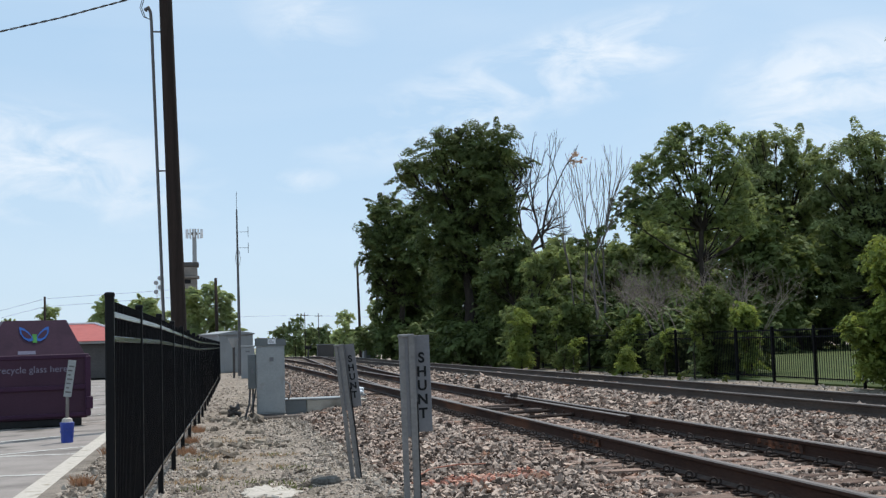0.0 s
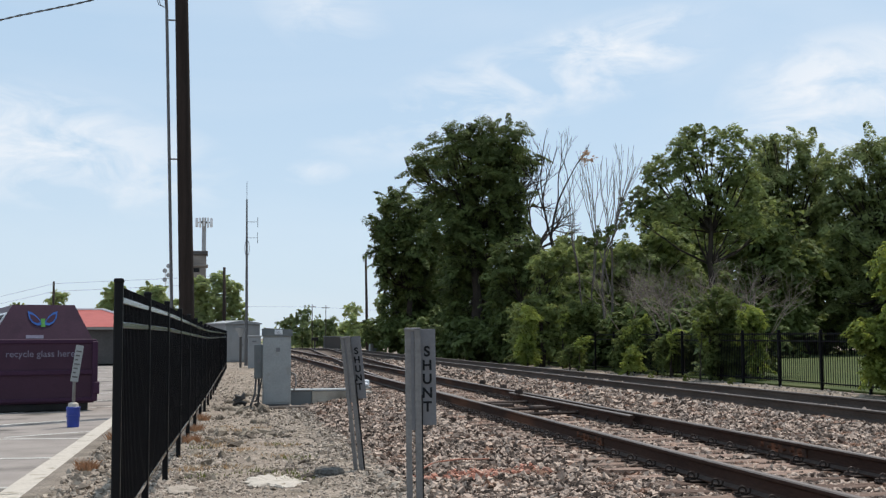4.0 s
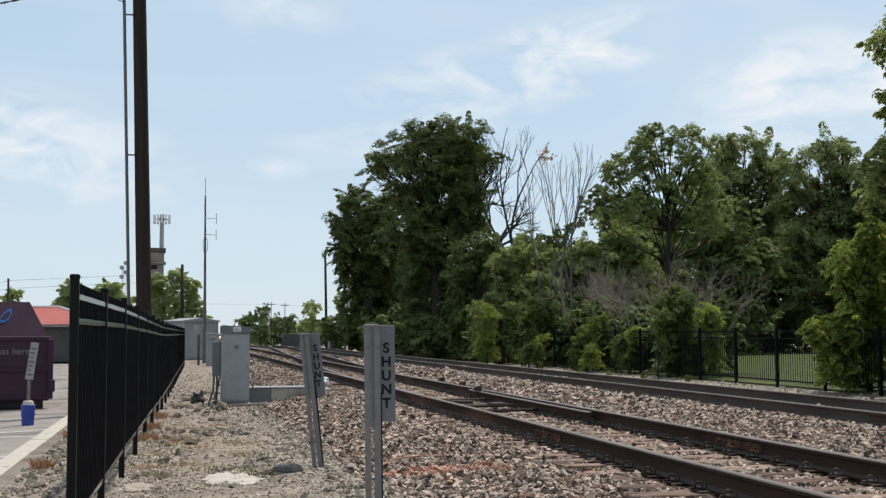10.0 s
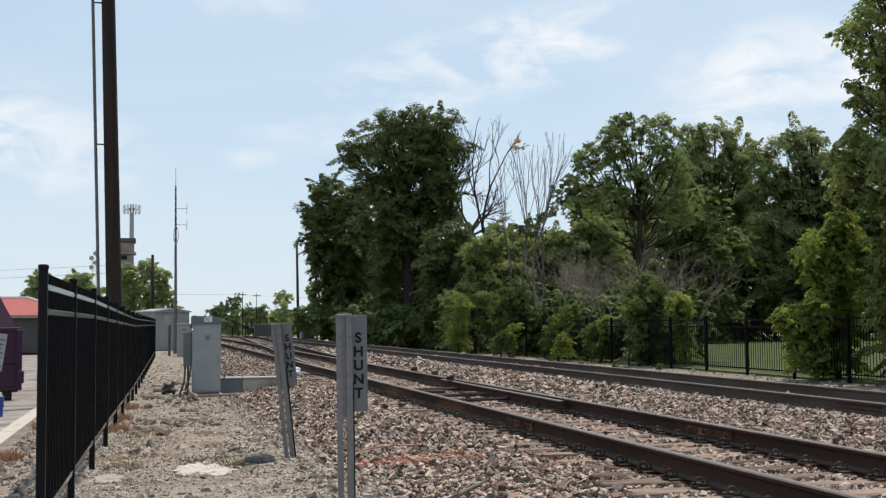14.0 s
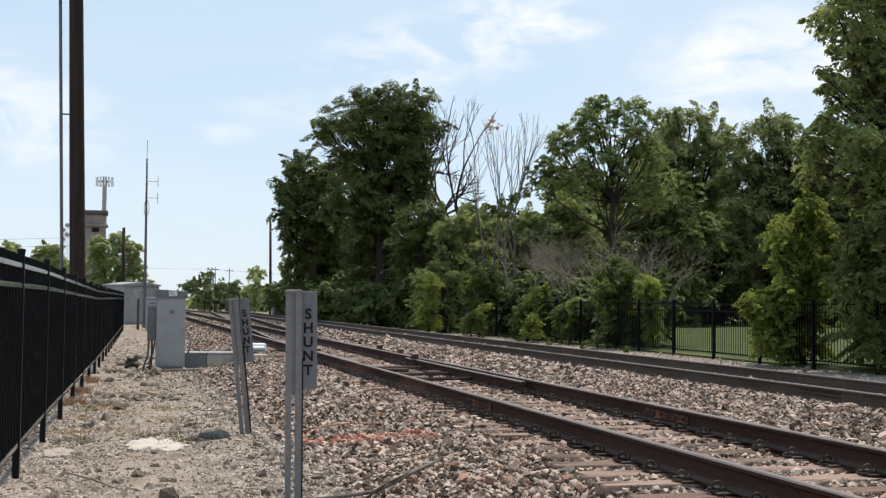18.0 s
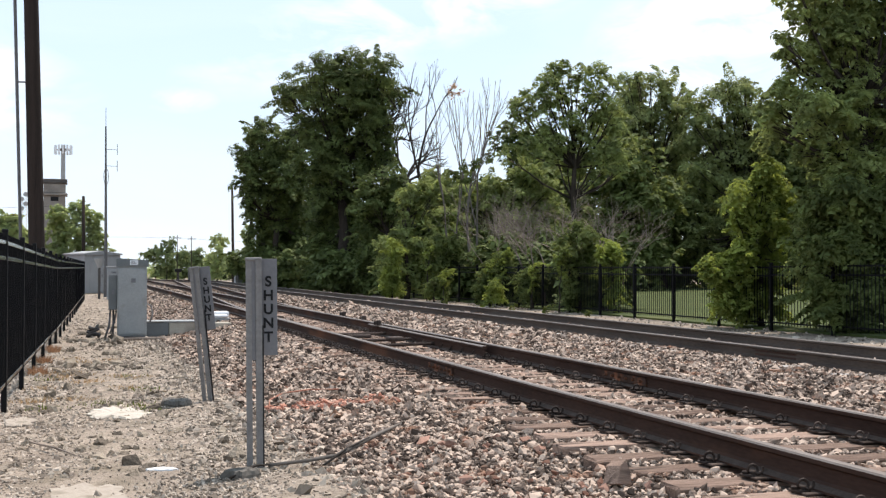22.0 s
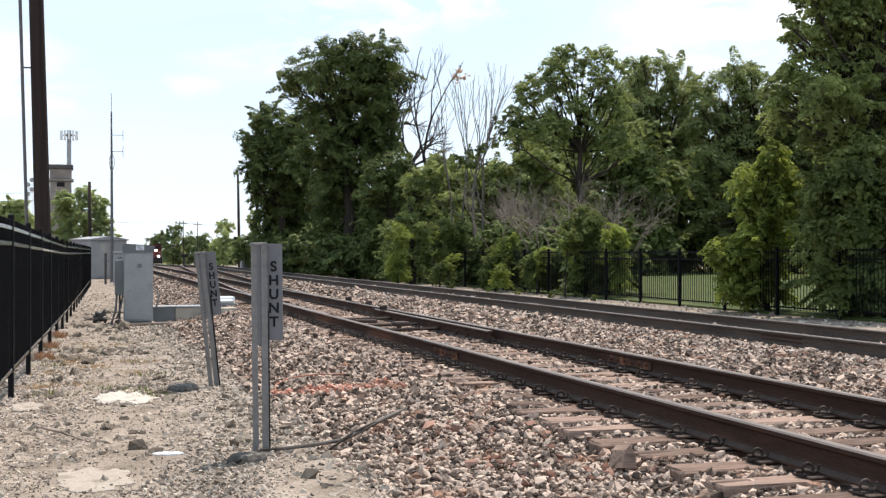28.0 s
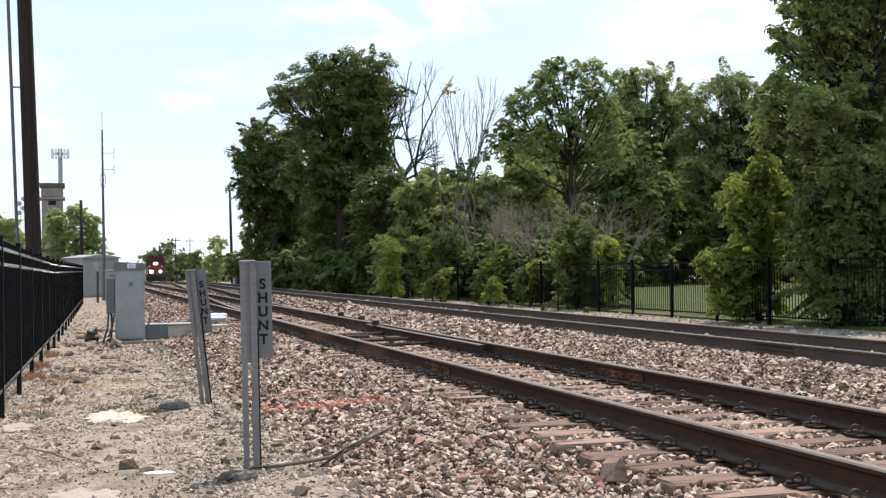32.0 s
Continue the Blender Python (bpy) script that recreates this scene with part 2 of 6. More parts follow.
RAIL_FAR = material("worn_rail_steel", (0.045, 0.034, 0.028), (0.11, 0.085, 0.07), 3, 0.8, 0.1, 0.25, 50, stretch=(1, 0.25, 1))
FENCE_GLOSS = material("glossy_black_steel", (0.006, 0.006, 0.007), (0.012, 0.012, 0.013), 6, 0.16, 0, 0.03, 60)
FENCE_GLOSS.node_tree.nodes["Principled BSDF"].inputs["Specular IOR Level"].default_value = 0.9
FENCE_POST = material("satin_black_steel", (0.003, 0.003, 0.004), (0.006, 0.006, 0.007), 6, 0.4, 0, 0.03, 60)
FENCE_POST.node_tree.nodes["Principled BSDF"].inputs["Specular IOR Level"].default_value = 0.16
RUST = material("rust", (0.065, 0.028, 0.018), (0.17, 0.075, 0.042), 9, 0.9, 0.1, 0.4, 50)
CLIP = material("clip_steel", (0.03, 0.02, 0.016), (0.09, 0.066, 0.055), 12, 0.7, 0.2, 0.2, 60, each=0.5)
TIE = material("weathered_tie_wood", (0.07, 0.042, 0.03), (0.36, 0.25, 0.195), 3, 0.92, 0, 0.8, 26, ((0.05, 0.033, 0.025), 0.3, 3), each=0.32, stretch=(0.35, 4, 4))
for _m in (RAIL_SIDE, RAIL_FAR):
    _m.node_tree.nodes["Principled BSDF"].inputs["Specular IOR Level"].default_value = 0.15
TIE_GREY = material("concrete_tie", (0.28, 0.26, 0.24), (0.45, 0.42, 0.39), 3, 0.9, 0, 0.3, 30)
DIRT_PALE = material("packed_dirt", (0.3, 0.255, 0.21), (0.45, 0.388, 0.325), 4, 0.95, 0, 0.5, 40, ((0.2, 0.17, 0.13), 0.3, 5))
GALV = material("galvanised_steel", (0.145, 0.137, 0.132), (0.25, 0.24, 0.232), 5, 0.6, 0.1, 0.1, 40, ((0.14, 0.13, 0.12), 0.12, 6))
SIGN_GREY = material("sign_sheet", (0.145, 0.143, 0.15), (0.2, 0.198, 0.205), 5, 0.55, 0.1, 0.08, 50)
DARK_STONE = material("dark_rock", (0.07, 0.062, 0.054), (0.18, 0.162, 0.14), 5, 0.9, 0, 0.6, 30)
CABINET = material("grey_cabinet_paint", (0.26, 0.271, 0.27), (0.36, 0.37, 0.365), 2.5, 0.5, 0.1, 0.06, 40, ((0.24, 0.23, 0.21), 0.15, 3))
CABINET_DARK = material("dark_cabinet_paint", (0.12, 0.13, 0.13), (0.18, 0.19, 0.19), 3, 0.55, 0.1, 0.08, 40)
SHED_GREY = material("shed_metal", (0.27, 0.272, 0.272), (0.37, 0.372, 0.37), 1.2, 0.6, 0.1, 0.08, 30, ((0.23, 0.215, 0.2), 0.1, 1))
BLACK = material("black_print", (0.006, 0.006, 0.007), (0.014, 0.014, 0.015), 5, 0.7, 0, 0)
WHITE = material("white_sheet", (0.68, 0.69, 0.7), (0.8, 0.81, 0.82), 4, 0.6, 0, 0.08, 40)
POLE_WOOD = material("creosoted_pole", (0.016, 0.011, 0.009), (0.045, 0.031, 0.025), 4, 0.9, 0, 0.5, 40, stretch=(3, 3, 0.15))
CONDUIT = material("conduit_steel", (0.09, 0.085, 0.085), (0.16, 0.155, 0.155), 5, 0.6, 0.3, 0.1, 50)
WIRE = material("cable_sheath", (0.02, 0.02, 0.022), (0.05, 0.05, 0.052), 8, 0.6, 0, 0.1, 60)
PURPLE = material("purple_paint", (0.04, 0.017, 0.03), (0.064, 0.027, 0.047), 1.4, 0.55, 0, 0.12, 30, ((0.032, 0.013, 0.027), 0.2, 1.2))
PURPLE_DARK = material("purple_paint_worn", (0.035, 0.013, 0.03), (0.06, 0.022, 0.05), 2, 0.6, 0, 0.2, 30)
BLUE_PAINT = material("blue_logo", (0.02, 0.08, 0.3), (0.04, 0.14, 0.42), 6, 0.6, 0, 0)
GREEN_PAINT = material("green_logo", (0.05, 0.2, 0.05), (0.1, 0.3, 0.07), 6, 0.6, 0, 0)
LETTER = material("lettering_paint", (0.15, 0.135, 0.19), (0.25, 0.23, 0.29), 8, 0.6, 0, 0)
BUCKET_BLUE = material("blue_plastic", (0.01, 0.03, 0.2), (0.025, 0.06, 0.36), 6, 0.4, 0, 0.1, 40)
ROOF_RED = material("red_metal_roof", (0.33, 0.07, 0.055), (0.46, 0.12, 0.095), 2, 0.5, 0.1, 0.05, 20)
BRICK_TOWER = material("tower_brick", (0.17, 0.15, 0.132), (0.28, 0.25, 0.225), 0.8, 0.9, 0, 0.3, 9)
WALL_DARK = material("dark_wall_cladding", (0.06, 0.055, 0.052), (0.11, 0.1, 0.095), 0.8, 0.8, 0, 0.1, 9)
BARK = material("bark", (0.02, 0.015, 0.012), (0.06, 0.047, 0.038), 4, 0.95, 0, 0.6, 20, stretch=(2, 2, 0.4))
DEADWOOD = material("dead_wood", (0.07, 0.06, 0.052), (0.19, 0.165, 0.145), 3, 0.9, 0, 0.4, 20)
BRUSHWOOD = material("dry_brushwood", (0.11, 0.085, 0.07), (0.36, 0.29, 0.24), 3, 0.9, 0, 0.4, 20)
STONE_BRICK = material("brick_red_stone", (0.17, 0.085, 0.06), (0.34, 0.195, 0.145), 7, 0.95, 0, 0.3, 50, island=0.8)
DEAD_DARK = material("dark_dead_wood", (0.016, 0.013, 0.011), (0.05, 0.042, 0.036), 3, 0.9, 0, 0.4, 20)
GRASS = material("lawn", (0.036, 0.052, 0.014), (0.082, 0.106, 0.032), 0.5, 0.95, 0, 0.6, 25, ((0.095, 0.104, 0.036), 0.25, 0.4))
BLADE = leaf_material("grass_blades", (0.07, 0.1, 0.025), (0.22, 0.24, 0.08), 0.3, 0.6)
DRY = leaf_material("dry_grass", (0.3, 0.21, 0.11), (0.52, 0.39, 0.24), 0.3, 0.7)
RUSTY_WEED = leaf_material("rusty_weed", (0.28, 0.16, 0.09), (0.44, 0.29, 0.18), 0.25, 0.7)
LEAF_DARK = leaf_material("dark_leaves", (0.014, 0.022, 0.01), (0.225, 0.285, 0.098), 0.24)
LEAF_MID = leaf_material("green_leaves", (0.05, 0.068, 0.03), (0.41, 0.48, 0.18), 0.44)
LEAF_BRIGHT = leaf_material("bright_leaves", (0.05, 0.075, 0.022), (0.4, 0.475, 0.13), 0.45)
LEAF_PALE = leaf_material("pale_leaves", (0.08, 0.1, 0.048), (0.42, 0.48, 0.2), 0.44)
LEAF_SHRUB = leaf_material("shrub_leaves", (0.028, 0.042, 0.017), (0.255, 0.31, 0.108), 0.38)
# distance haze is put into this leaf colour by paling it
LEAF_HAZE = leaf_material("hazed_far_leaves", (0.23, 0.28, 0.14), (0.46, 0.52, 0.25), 0.62)
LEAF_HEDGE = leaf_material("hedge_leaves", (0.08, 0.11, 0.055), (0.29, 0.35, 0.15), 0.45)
LEAF_RUST = leaf_material("withered_leaves", (0.4, 0.28, 0.19), (0.56, 0.43, 0.32))
LOCO_RED = material("locomotive_red", (0.045, 0.008, 0.009), (0.09, 0.016, 0.017), 1.5, 0.5, 0, 0.05, 20)
LOCO_DARK = material("locomotive_dark", (0.012, 0.012, 0.013), (0.035, 0.032, 0.03), 2, 0.6, 0.1, 0.1, 20)
LOCO_SILVER = material("locomotive_silver", (0.4, 0.4, 0.41), (0.55, 0.55, 0.56), 2, 0.5, 0.3, 0.05, 20)
GLASS_DARK = material("dark_glass", (0.01, 0.012, 0.014), (0.02, 0.022, 0.025), 2, 0.1, 0, 0)
LAMP = glow("lamp_lens", (1.0, 0.95, 0.88), 60.0)


# ---- building blocks ----
def thing(name, at=(0, 0, 0), label="", category="", group="", kind="", turn=0.0):
    ob = new(name)
    ob.empty_display_size = 0.2
    ob.matrix_world = pose(*at, 0, 0, turn)
    return tagged(ob, label, category, group, kind)


def mesh_of(name, verts, faces, mat, smooth=False):
    me = bpy.data.meshes.new(name)
    me.from_pydata([tuple(v) for v in verts], [], faces)
    me.materials.append(mat)
    if smooth:
        me.polygons.foreach_set("use_smooth", [True] * len(me.polygons))
    me.update()
    return me


def arrays_mesh(name, verts, faces, mat, smooth=False):
    """A mesh from numpy arrays whose faces all have the same number of corners."""
    me = bpy.data.meshes.new(name)
    k = faces.shape[1]
    me.vertices.add(len(verts))
    me.vertices.foreach_set("co", np.ascontiguousarray(verts, dtype=np.float32).ravel())
    me.loops.add(faces.size)
    me.loops.foreach_set("vertex_index", np.ascontiguousarray(faces, dtype=np.int32).ravel())
    me.polygons.add(len(faces))
    me.polygons.foreach_set("loop_start", np.arange(0, faces.size, k, dtype=np.int32))
    me.polygons.foreach_set("use_smooth", np.full(len(faces), smooth))
    me.materials.append(mat)
    me.update(calc_edges=True)
    return me


def child(name, me, parent, label="", at=(0, 0, 0), rot=(0, 0, 0)):
    ob = new(name, me)
    ob.parent = parent
    ob.matrix_basis = pose(*at, *rot)
    if label:
        ob["label"] = label
    return ob


def part(name, bm, mat, parent, label="", smooth=False, at=(0, 0, 0), rot=(0, 0, 0)):
    me = bpy.data.meshes.new(name)
    bm.normal_update()
    bm.to_mesh(me)
    bm.free()
    me.materials.append(mat)
    if smooth:
        me.polygons.foreach_set("use_smooth", [True] * len(me.polygons))
    return child(name, me, parent, label, at, rot)


def box(x0, x1, y0, y1, z0, z1, bevel=0.0, seg=1, bm=None):
    own = bmesh.new()
    bmesh.ops.create_cube(own, size=1.0, matrix=Matrix.Translation(((x0 + x1) / 2, (y0 + y1) / 2, (z0 + z1) / 2)) @ Matrix.Diagonal((x1 - x0, y1 - y0, z1 - z0, 1)))
    if bevel:
        bmesh.ops.bevel(own, geom=own.edges[:], offset=bevel, segments=seg, affect="EDGES", profile=0.5)
    return merged(bm, own)


def merged(bm, own):
    if bm is None:
        return own
    me = bpy.data.meshes.new("tmp")
    own.to_mesh(me)
    own.free()
    bm.from_mesh(me)
    bpy.data.meshes.remove(me)
    return bm


def tube(pts, radii, n=8, bm=None, caps=True):
    """A round bar along points, with a radius at each."""
    bm = bm or bmesh.new()
    pts = [Vector(p) for p in pts]
    if not hasattr(radii, "__len__"):
        radii = [radii] * len(pts)
    rings, side = [], None
    for i, p in enumerate(pts):
        d = (pts[min(i + 1, len(pts) - 1)] - pts[max(i - 1, 0)]).normalized()
        if side is None:
            side = d.cross(Vector((0, 0, 1)) if abs(d.z) < 0.9 else Vector((1, 0, 0))).normalized()
        side = (side - d * side.dot(d)).normalized()
        up = d.cross(side)
        rings.append([bm.verts.new(p + (side * math.cos(2 * math.pi * k / n) + up * math.sin(2 * math.pi * k / n)) * radii[i]) for k in range(n)])
    for a, b in zip(rings, rings[1:]):
        for k in range(n):
            bm.faces.new((a[k], a[(k + 1) % n], b[(k + 1) % n], b[k]))
    if caps:
        bm.faces.new(rings[0][::-1])
        bm.faces.new(rings[-1])
    return bm


def prism(outline, y0, y1, bm=None, axis="y"):
    """An outline (across, up) drawn out from y0 to y1."""
    bm = bm or bmesh.new()
    def at(a, b, c):
        return (a, c, b) if axis == "y" else (c, a, b) if axis == "x" else (a, b, c)
    lo = [bm.verts.new(at(a, b, y0)) for a, b in outline]
    hi = [bm.verts.new(at(a, b, y1)) for a, b in outline]
    k = len(outline)
    for i in range(k):
        bm.faces.new((lo[i], lo[(i + 1) % k], hi[(i + 1) % k], hi[i]))
    bm.faces.new(lo[::-1])
    bm.faces.new(hi)
    bmesh.ops.recalc_face_normals(bm, faces=bm.faces[:])
    return bm


def words(text, size, mat, parent, at, rot, depth=0.002, name="lettering", align="CENTER", bold=0.0):
    cu = bpy.data.curves.new(name, "FONT")
    cu.body, cu.size, cu.extrude, cu.align_x, cu.align_y = text, size, depth, align, "CENTER"
    cu.offset = size * bold
    cu.materials.append(mat)
    ob = new(name, cu)
    ob.parent = parent
    ob.matrix_basis = pose(*at, *rot)
    return ob


# ---- lie of the land ----
def land(y):
    return float(np.interp(y, [-40, 6, 25, 60, 110, 200, 800, 3000], [-0.04, -0.04, -0.2, -0.2, -0.3, -1.3, -6.0, -6.0]))


def rail_z(y):
    return float(np.interp(y, [0, 100, 200, 800], [0.0, 0.0, -0.95, -5.4]))


N_X, F_X = 4.72, 10.2
N_TOP, F_TOP = 0.27, 0.2


def far_line(y):
    return F_X + float(np.interp(y, [-50, 70, 130, 200, 270, 540, 800, 1200], [0, -0.05, 0.85, 2.5, 5.2, 10.8, 15.2, 21.6]))


def near_line(y):
    return N_X + float(np.interp(y, [-50, 95, 200, 400, 800], [0, 0, 2.2, 7.0, 15]))


def bed_z(x, y):
    """Top of the stone bed across the two tracks."""
    xs = [1.55, 3.15, 3.3, 6.2, 7.4, 8.6, 11.8, 12.4, 13.4]
    g = land(y) + 0.004
    zs = [g - 0.03, 0.02, 0.045, 0.045, -0.06, 0.0, 0.0, -0.04, g - 0.02]
    dip = 0.05 * float(np.interp(x, [2.5, 2.9, 3.15, 3.4], [0, 1, 1, 0])) * float(np.interp(y, [7.0, 8.6], [1, 0]))
    return float(np.interp(x, xs, zs)) + rail_z(y) - dip


def stones(name, mat, xs, ys, zs, sizes, label, category, seed, corners=10):
    """Many angular stones in one mesh."""
    rng = np.random.default_rng(seed)
    turn = np.arange(corners) * 2.39996
    up = 1 - 2 * (np.arange(corners) + 0.5) / corners
    base = np.stack([np.cos(turn) * np.sqrt(1 - up * up), np.sin(turn) * np.sqrt(1 - up * up), up], -1) * (1 + 0.22 * np.sin(np.arange(corners) * 5.1))[:, None]
    hull = bmesh.new()
    for v in base:
        hull.verts.new(v)
    bmesh.ops.convex_hull(hull, input=hull.verts[:])
    hull.verts.index_update()
    used = [v for v in hull.verts if v.link_faces]
    order = {v.index: i for i, v in enumerate(used)}
    base = np.array([v.co[:] for v in used])
    faces = np.array([[order[v.index] for v in f.verts] for f in hull.faces])
    hull.free()
    count, k = len(xs), len(base)
    q = rng.normal(size=(count, 4))
    q /= np.linalg.norm(q, axis=1)[:, None]
    w, x, y, z = q.T
    rot = np.stack([np.stack([1 - 2 * (y * y + z * z), 2 * (x * y - z * w), 2 * (x * z + y * w)], -1),
                    np.stack([2 * (x * y + z * w), 1 - 2 * (x * x + z * z), 2 * (y * z - x * w)], -1),
                    np.stack([2 * (x * z - y * w), 2 * (y * z + x * w), 1 - 2 * (x * x + y * y)], -1)], 1)
    shape = rng.uniform(0.55, 1.3, (count, 1, 3)) * sizes[:, None, None]
    jig = base[None] * (1 + rng.normal(0, 0.15, (count, k, 1)))
    v = np.einsum("nij,nkj->nki", rot, jig * shape) * np.array([1, 1, 0.85]) + np.stack([xs, ys, zs], -1)[:, None]
    f = faces[None] + (np.arange(count) * k)[:, None, None]
    ob = new(name, arrays_mesh(name, v.reshape(-1, 3), f.reshape(-1, 3), mat))
    return tagged(ob, label, category, kind="stuff")


# ---- foliage ----
def fill(outline, r0, r1, seed, gap=0.6):
    """Lobes (x, 0, z, r) that fill an outline of (x, z) corners, large ones first and small ones along its edge."""
    rng = random.Random(seed)
    a, b = np.array(outline, float), np.roll(np.array(outline, float), -1, 0)
    lo, hi = a.min(0), a.max(0)
    lobes = []
    for k in range(9):
        r = r1 + (r0 - r1) * k / 8
        for _ in range(160):
            p = np.array((rng.uniform(lo[0], hi[0]), rng.uniform(lo[1], hi[1])))
            cross = ((a[:, 1] > p[1]) != (b[:, 1] > p[1])) & (p[0] < (b[:, 0] - a[:, 0]) * (p[1] - a[:, 1]) / (b[:, 1] - a[:, 1] + 1e-9) + a[:, 0])
            if cross.sum() % 2 == 0:
                continue
            e = b - a
            t = np.clip(((p - a) * e).sum(1) / (e * e).sum(1), 0, 1)
            if np.linalg.norm(a + e * t[:, None] - p, axis=1).min() < r * (gap + 0.08):
                continue
            if any((x - p[0]) ** 2 + (z - p[1]) ** 2 < (gap * (r + q)) ** 2 for x, _, z, q in lobes):
                continue
            lobes.append((p[0], rng.uniform(-0.8, 0.8) * r, p[1], r * rng.uniform(0.9, 1.1)))
    return lobes


def leaves_mesh(name, lobes, mat, size, density, seed, droop=0.0, plain=False, clump=0.4):
    """A crown: each lobe (x, y, z, r) bears domed sprays of small folded leaves, about clump metres across the half, round a heart of larger leaves."""
    rng = np.random.default_rng(seed)
    cs, outs, ss = [], [], []
    area = (0.6 if plain else 0.475) * size * size
    for x, y, z, r, *thin in lobes:
        rc0 = min(clump, 0.55 * r)
        n_cl = max(6, int(2.9 * (r / rc0) ** 2 * (thin[0] if thin else 1)))
        d = rng.normal(size=(n_cl, 3)) + np.array([0, 0, 0.3])
        d /= np.linalg.norm(d, axis=1)[:, None]
        rc = rc0 * rng.lognormal(0, 0.38, n_cl).clip(0.45, 1.9)
        mids = np.array([x, y, z]) + d * (r * rng.uniform(0.4, 1.0, n_cl))[:, None]
        n = np.maximum(5, (density * 1.3 * math.pi * rc * rc / area)).astype(int)
        who = np.repeat(np.arange(n_cl), n)
        u = d * 0.55 + np.array([0, 0, 0.75])
        u /= np.linalg.norm(u, axis=1)[:, None]
        e = rng.normal(size=(len(who), 3))
        e /= np.linalg.norm(e, axis=1)[:, None]
        along = (e * u[who]).sum(1)
        e -= u[who] * (np.where(along < -0.15, 2 * along, 0))[:, None]
        along = (e * u[who]).sum(1)
        flat = e - u[who] * (0.5 * along)[:, None]
        p = mids[who] + flat * (rc[who] * rng.uniform(0.5, 1.1, len(who)))[:, None]
        p[:, 2] -= (0.3 + droop) * (flat[:, 0] ** 2 + flat[:, 1] ** 2) * rc[who]
        # every other clump is a spray along a twig that reaches outwards and droops at its tip
        w = d + rng.normal(0, 0.45, (n_cl, 3)) + np.array([0, 0, 0.2])
        w /= np.linalg.norm(w, axis=1)[:, None]
        run = rng.uniform(0.05, 1, len(who))[:, None] ** 0.8
        far = rc[who][:, None]
        twig = mids[who] + w[who] * far * (2.7 * run - 1.2) + flat * far * (0.62 - 0.42 * run)
        twig[:, 2] -= 0.5 * (run * run * far)[:, 0]
        spray = (np.arange(n_cl) % 2 == 0)[who]
        cs.append(np.where(spray[:, None], twig, p))
        outs.append(e * np.where(spray, 0.5, 0.8)[:, None] + np.array([0, 0, 0.45]))
        ss.append(np.full(len(who), size))
        n_in = max(4, int(density * 1.8 * r * r / (area * 3.6)))
        d = rng.normal(size=(n_in, 3))
        d /= np.linalg.norm(d, axis=1)[:, None]
        cs.append(np.array([x, y, z]) + d * (r * rng.uniform(0.2, 0.66, n_in))[:, None])
        outs.append(d)
        ss.append(np.full(n_in, size * 1.9))
    c, out, ss = np.concatenate(cs), np.concatenate(outs), np.concatenate(ss)
    m = len(c)
    nrm = out + rng.normal(0, 0.15, (m, 3))
    nrm /= np.linalg.norm(nrm, axis=1)[:, None]
    a = rng.normal(size=(m, 3)) + np.array([0, 0, -0.6 - droop])
    a -= nrm * (a * nrm).sum(1)[:, None]
    a /= np.linalg.norm(a, axis=1)[:, None]
    b = np.cross(nrm, a)
    s = ss[:, None] * rng.uniform(0.6, 1.3, (m, 1))
    fold = nrm * s * 0.18
    if plain:
        tri = np.stack([c - a * s * 0.7 - b * s * 0.25, c - a * s * 0.15 + b * s * 0.6, c + a * s * 0.85 - b * s * 0.2], 1)
        return arrays_mesh(name, tri.reshape(-1, 3), np.arange(m * 3).reshape(m, 3), mat)
    quad = np.stack([c - a * s * 0.6, c + b * s * 0.38 + fold, c + a * s * 0.65, c - b * s * 0.38 + fold], 1)
    f = np.arange(m * 4).reshape(m, 4)
    return arrays_mesh(name, quad.reshape(-1, 3), f, mat)


def limbs_mesh(name, base, lobes, r0, mat, seed, fork=0.35, lean=(0, 0)):
    """Trunk and tapered limbs up to the lobes."""
    rng = random.Random(seed)
    bm = bmesh.new()
    base = Vector(base)
    top = max(l[2] for l in lobes)
    mid = Vector((sum(l[0] for l in lobes) / len(lobes), sum(l[1] for l in lobes) / len(lobes), 0))
    stem = [base + Vector((0, 0, -0.15))]
    for k in range(1, 7):
        t = k / 6
        stem.append(base.lerp(Vector((mid.x, mid.y, 0)), t * t * 0.9) * 1.0)
        stem[-1].z = base.z + (top - base.z) * 0.82 * t
        stem[-1] += Vector((rng.uniform(-1, 1), rng.uniform(-1, 1), 0)) * r0 * 0.8
    tube(stem, [r0 * (1.25 - 0.2 * k if k == 0 else 1 - 0.13 * k) for k in range(7)], 9, bm)
    for x, y, z, r, *_ in lobes:
        tip = Vector((x, y, z))
        t = min(5, max(1, int(6 * (fork + (1 - fork) * max(0, z - base.z) / (top - base.z + 0.01) * 0.8))))
        a = stem[t]
        if (tip - a).length < 0.3 or z < base.z + 0.8:
            continue
        bend = a.lerp(tip, 0.5) + Vector((rng.uniform(-0.2, 0.2), rng.uniform(-0.2, 0.2), -0.08 * (tip - a).length))
        rr = r0 * (0.42 - 0.04 * t)
        tube([a, bend, tip], [rr, rr * 0.65, rr * 0.25], 6, bm)
        for _ in range(4):
            e = tip + Vector((rng.uniform(-1, 1), rng.uniform(-1, 1), rng.uniform(-0.3, 1))).normalized() * r * 0.9
            tube([bend.lerp(tip, rng.uniform(0.3, 1)), e], [rr * 0.3, rr * 0.08], 4, bm)
    me = bpy.data.meshes.new(name)
    bm.normal_update()
    bm.to_mesh(me)
    bm.free()
    me.materials.append(mat)
    me.polygons.foreach_set("use_smooth", [True] * len(me.polygons))
    return me


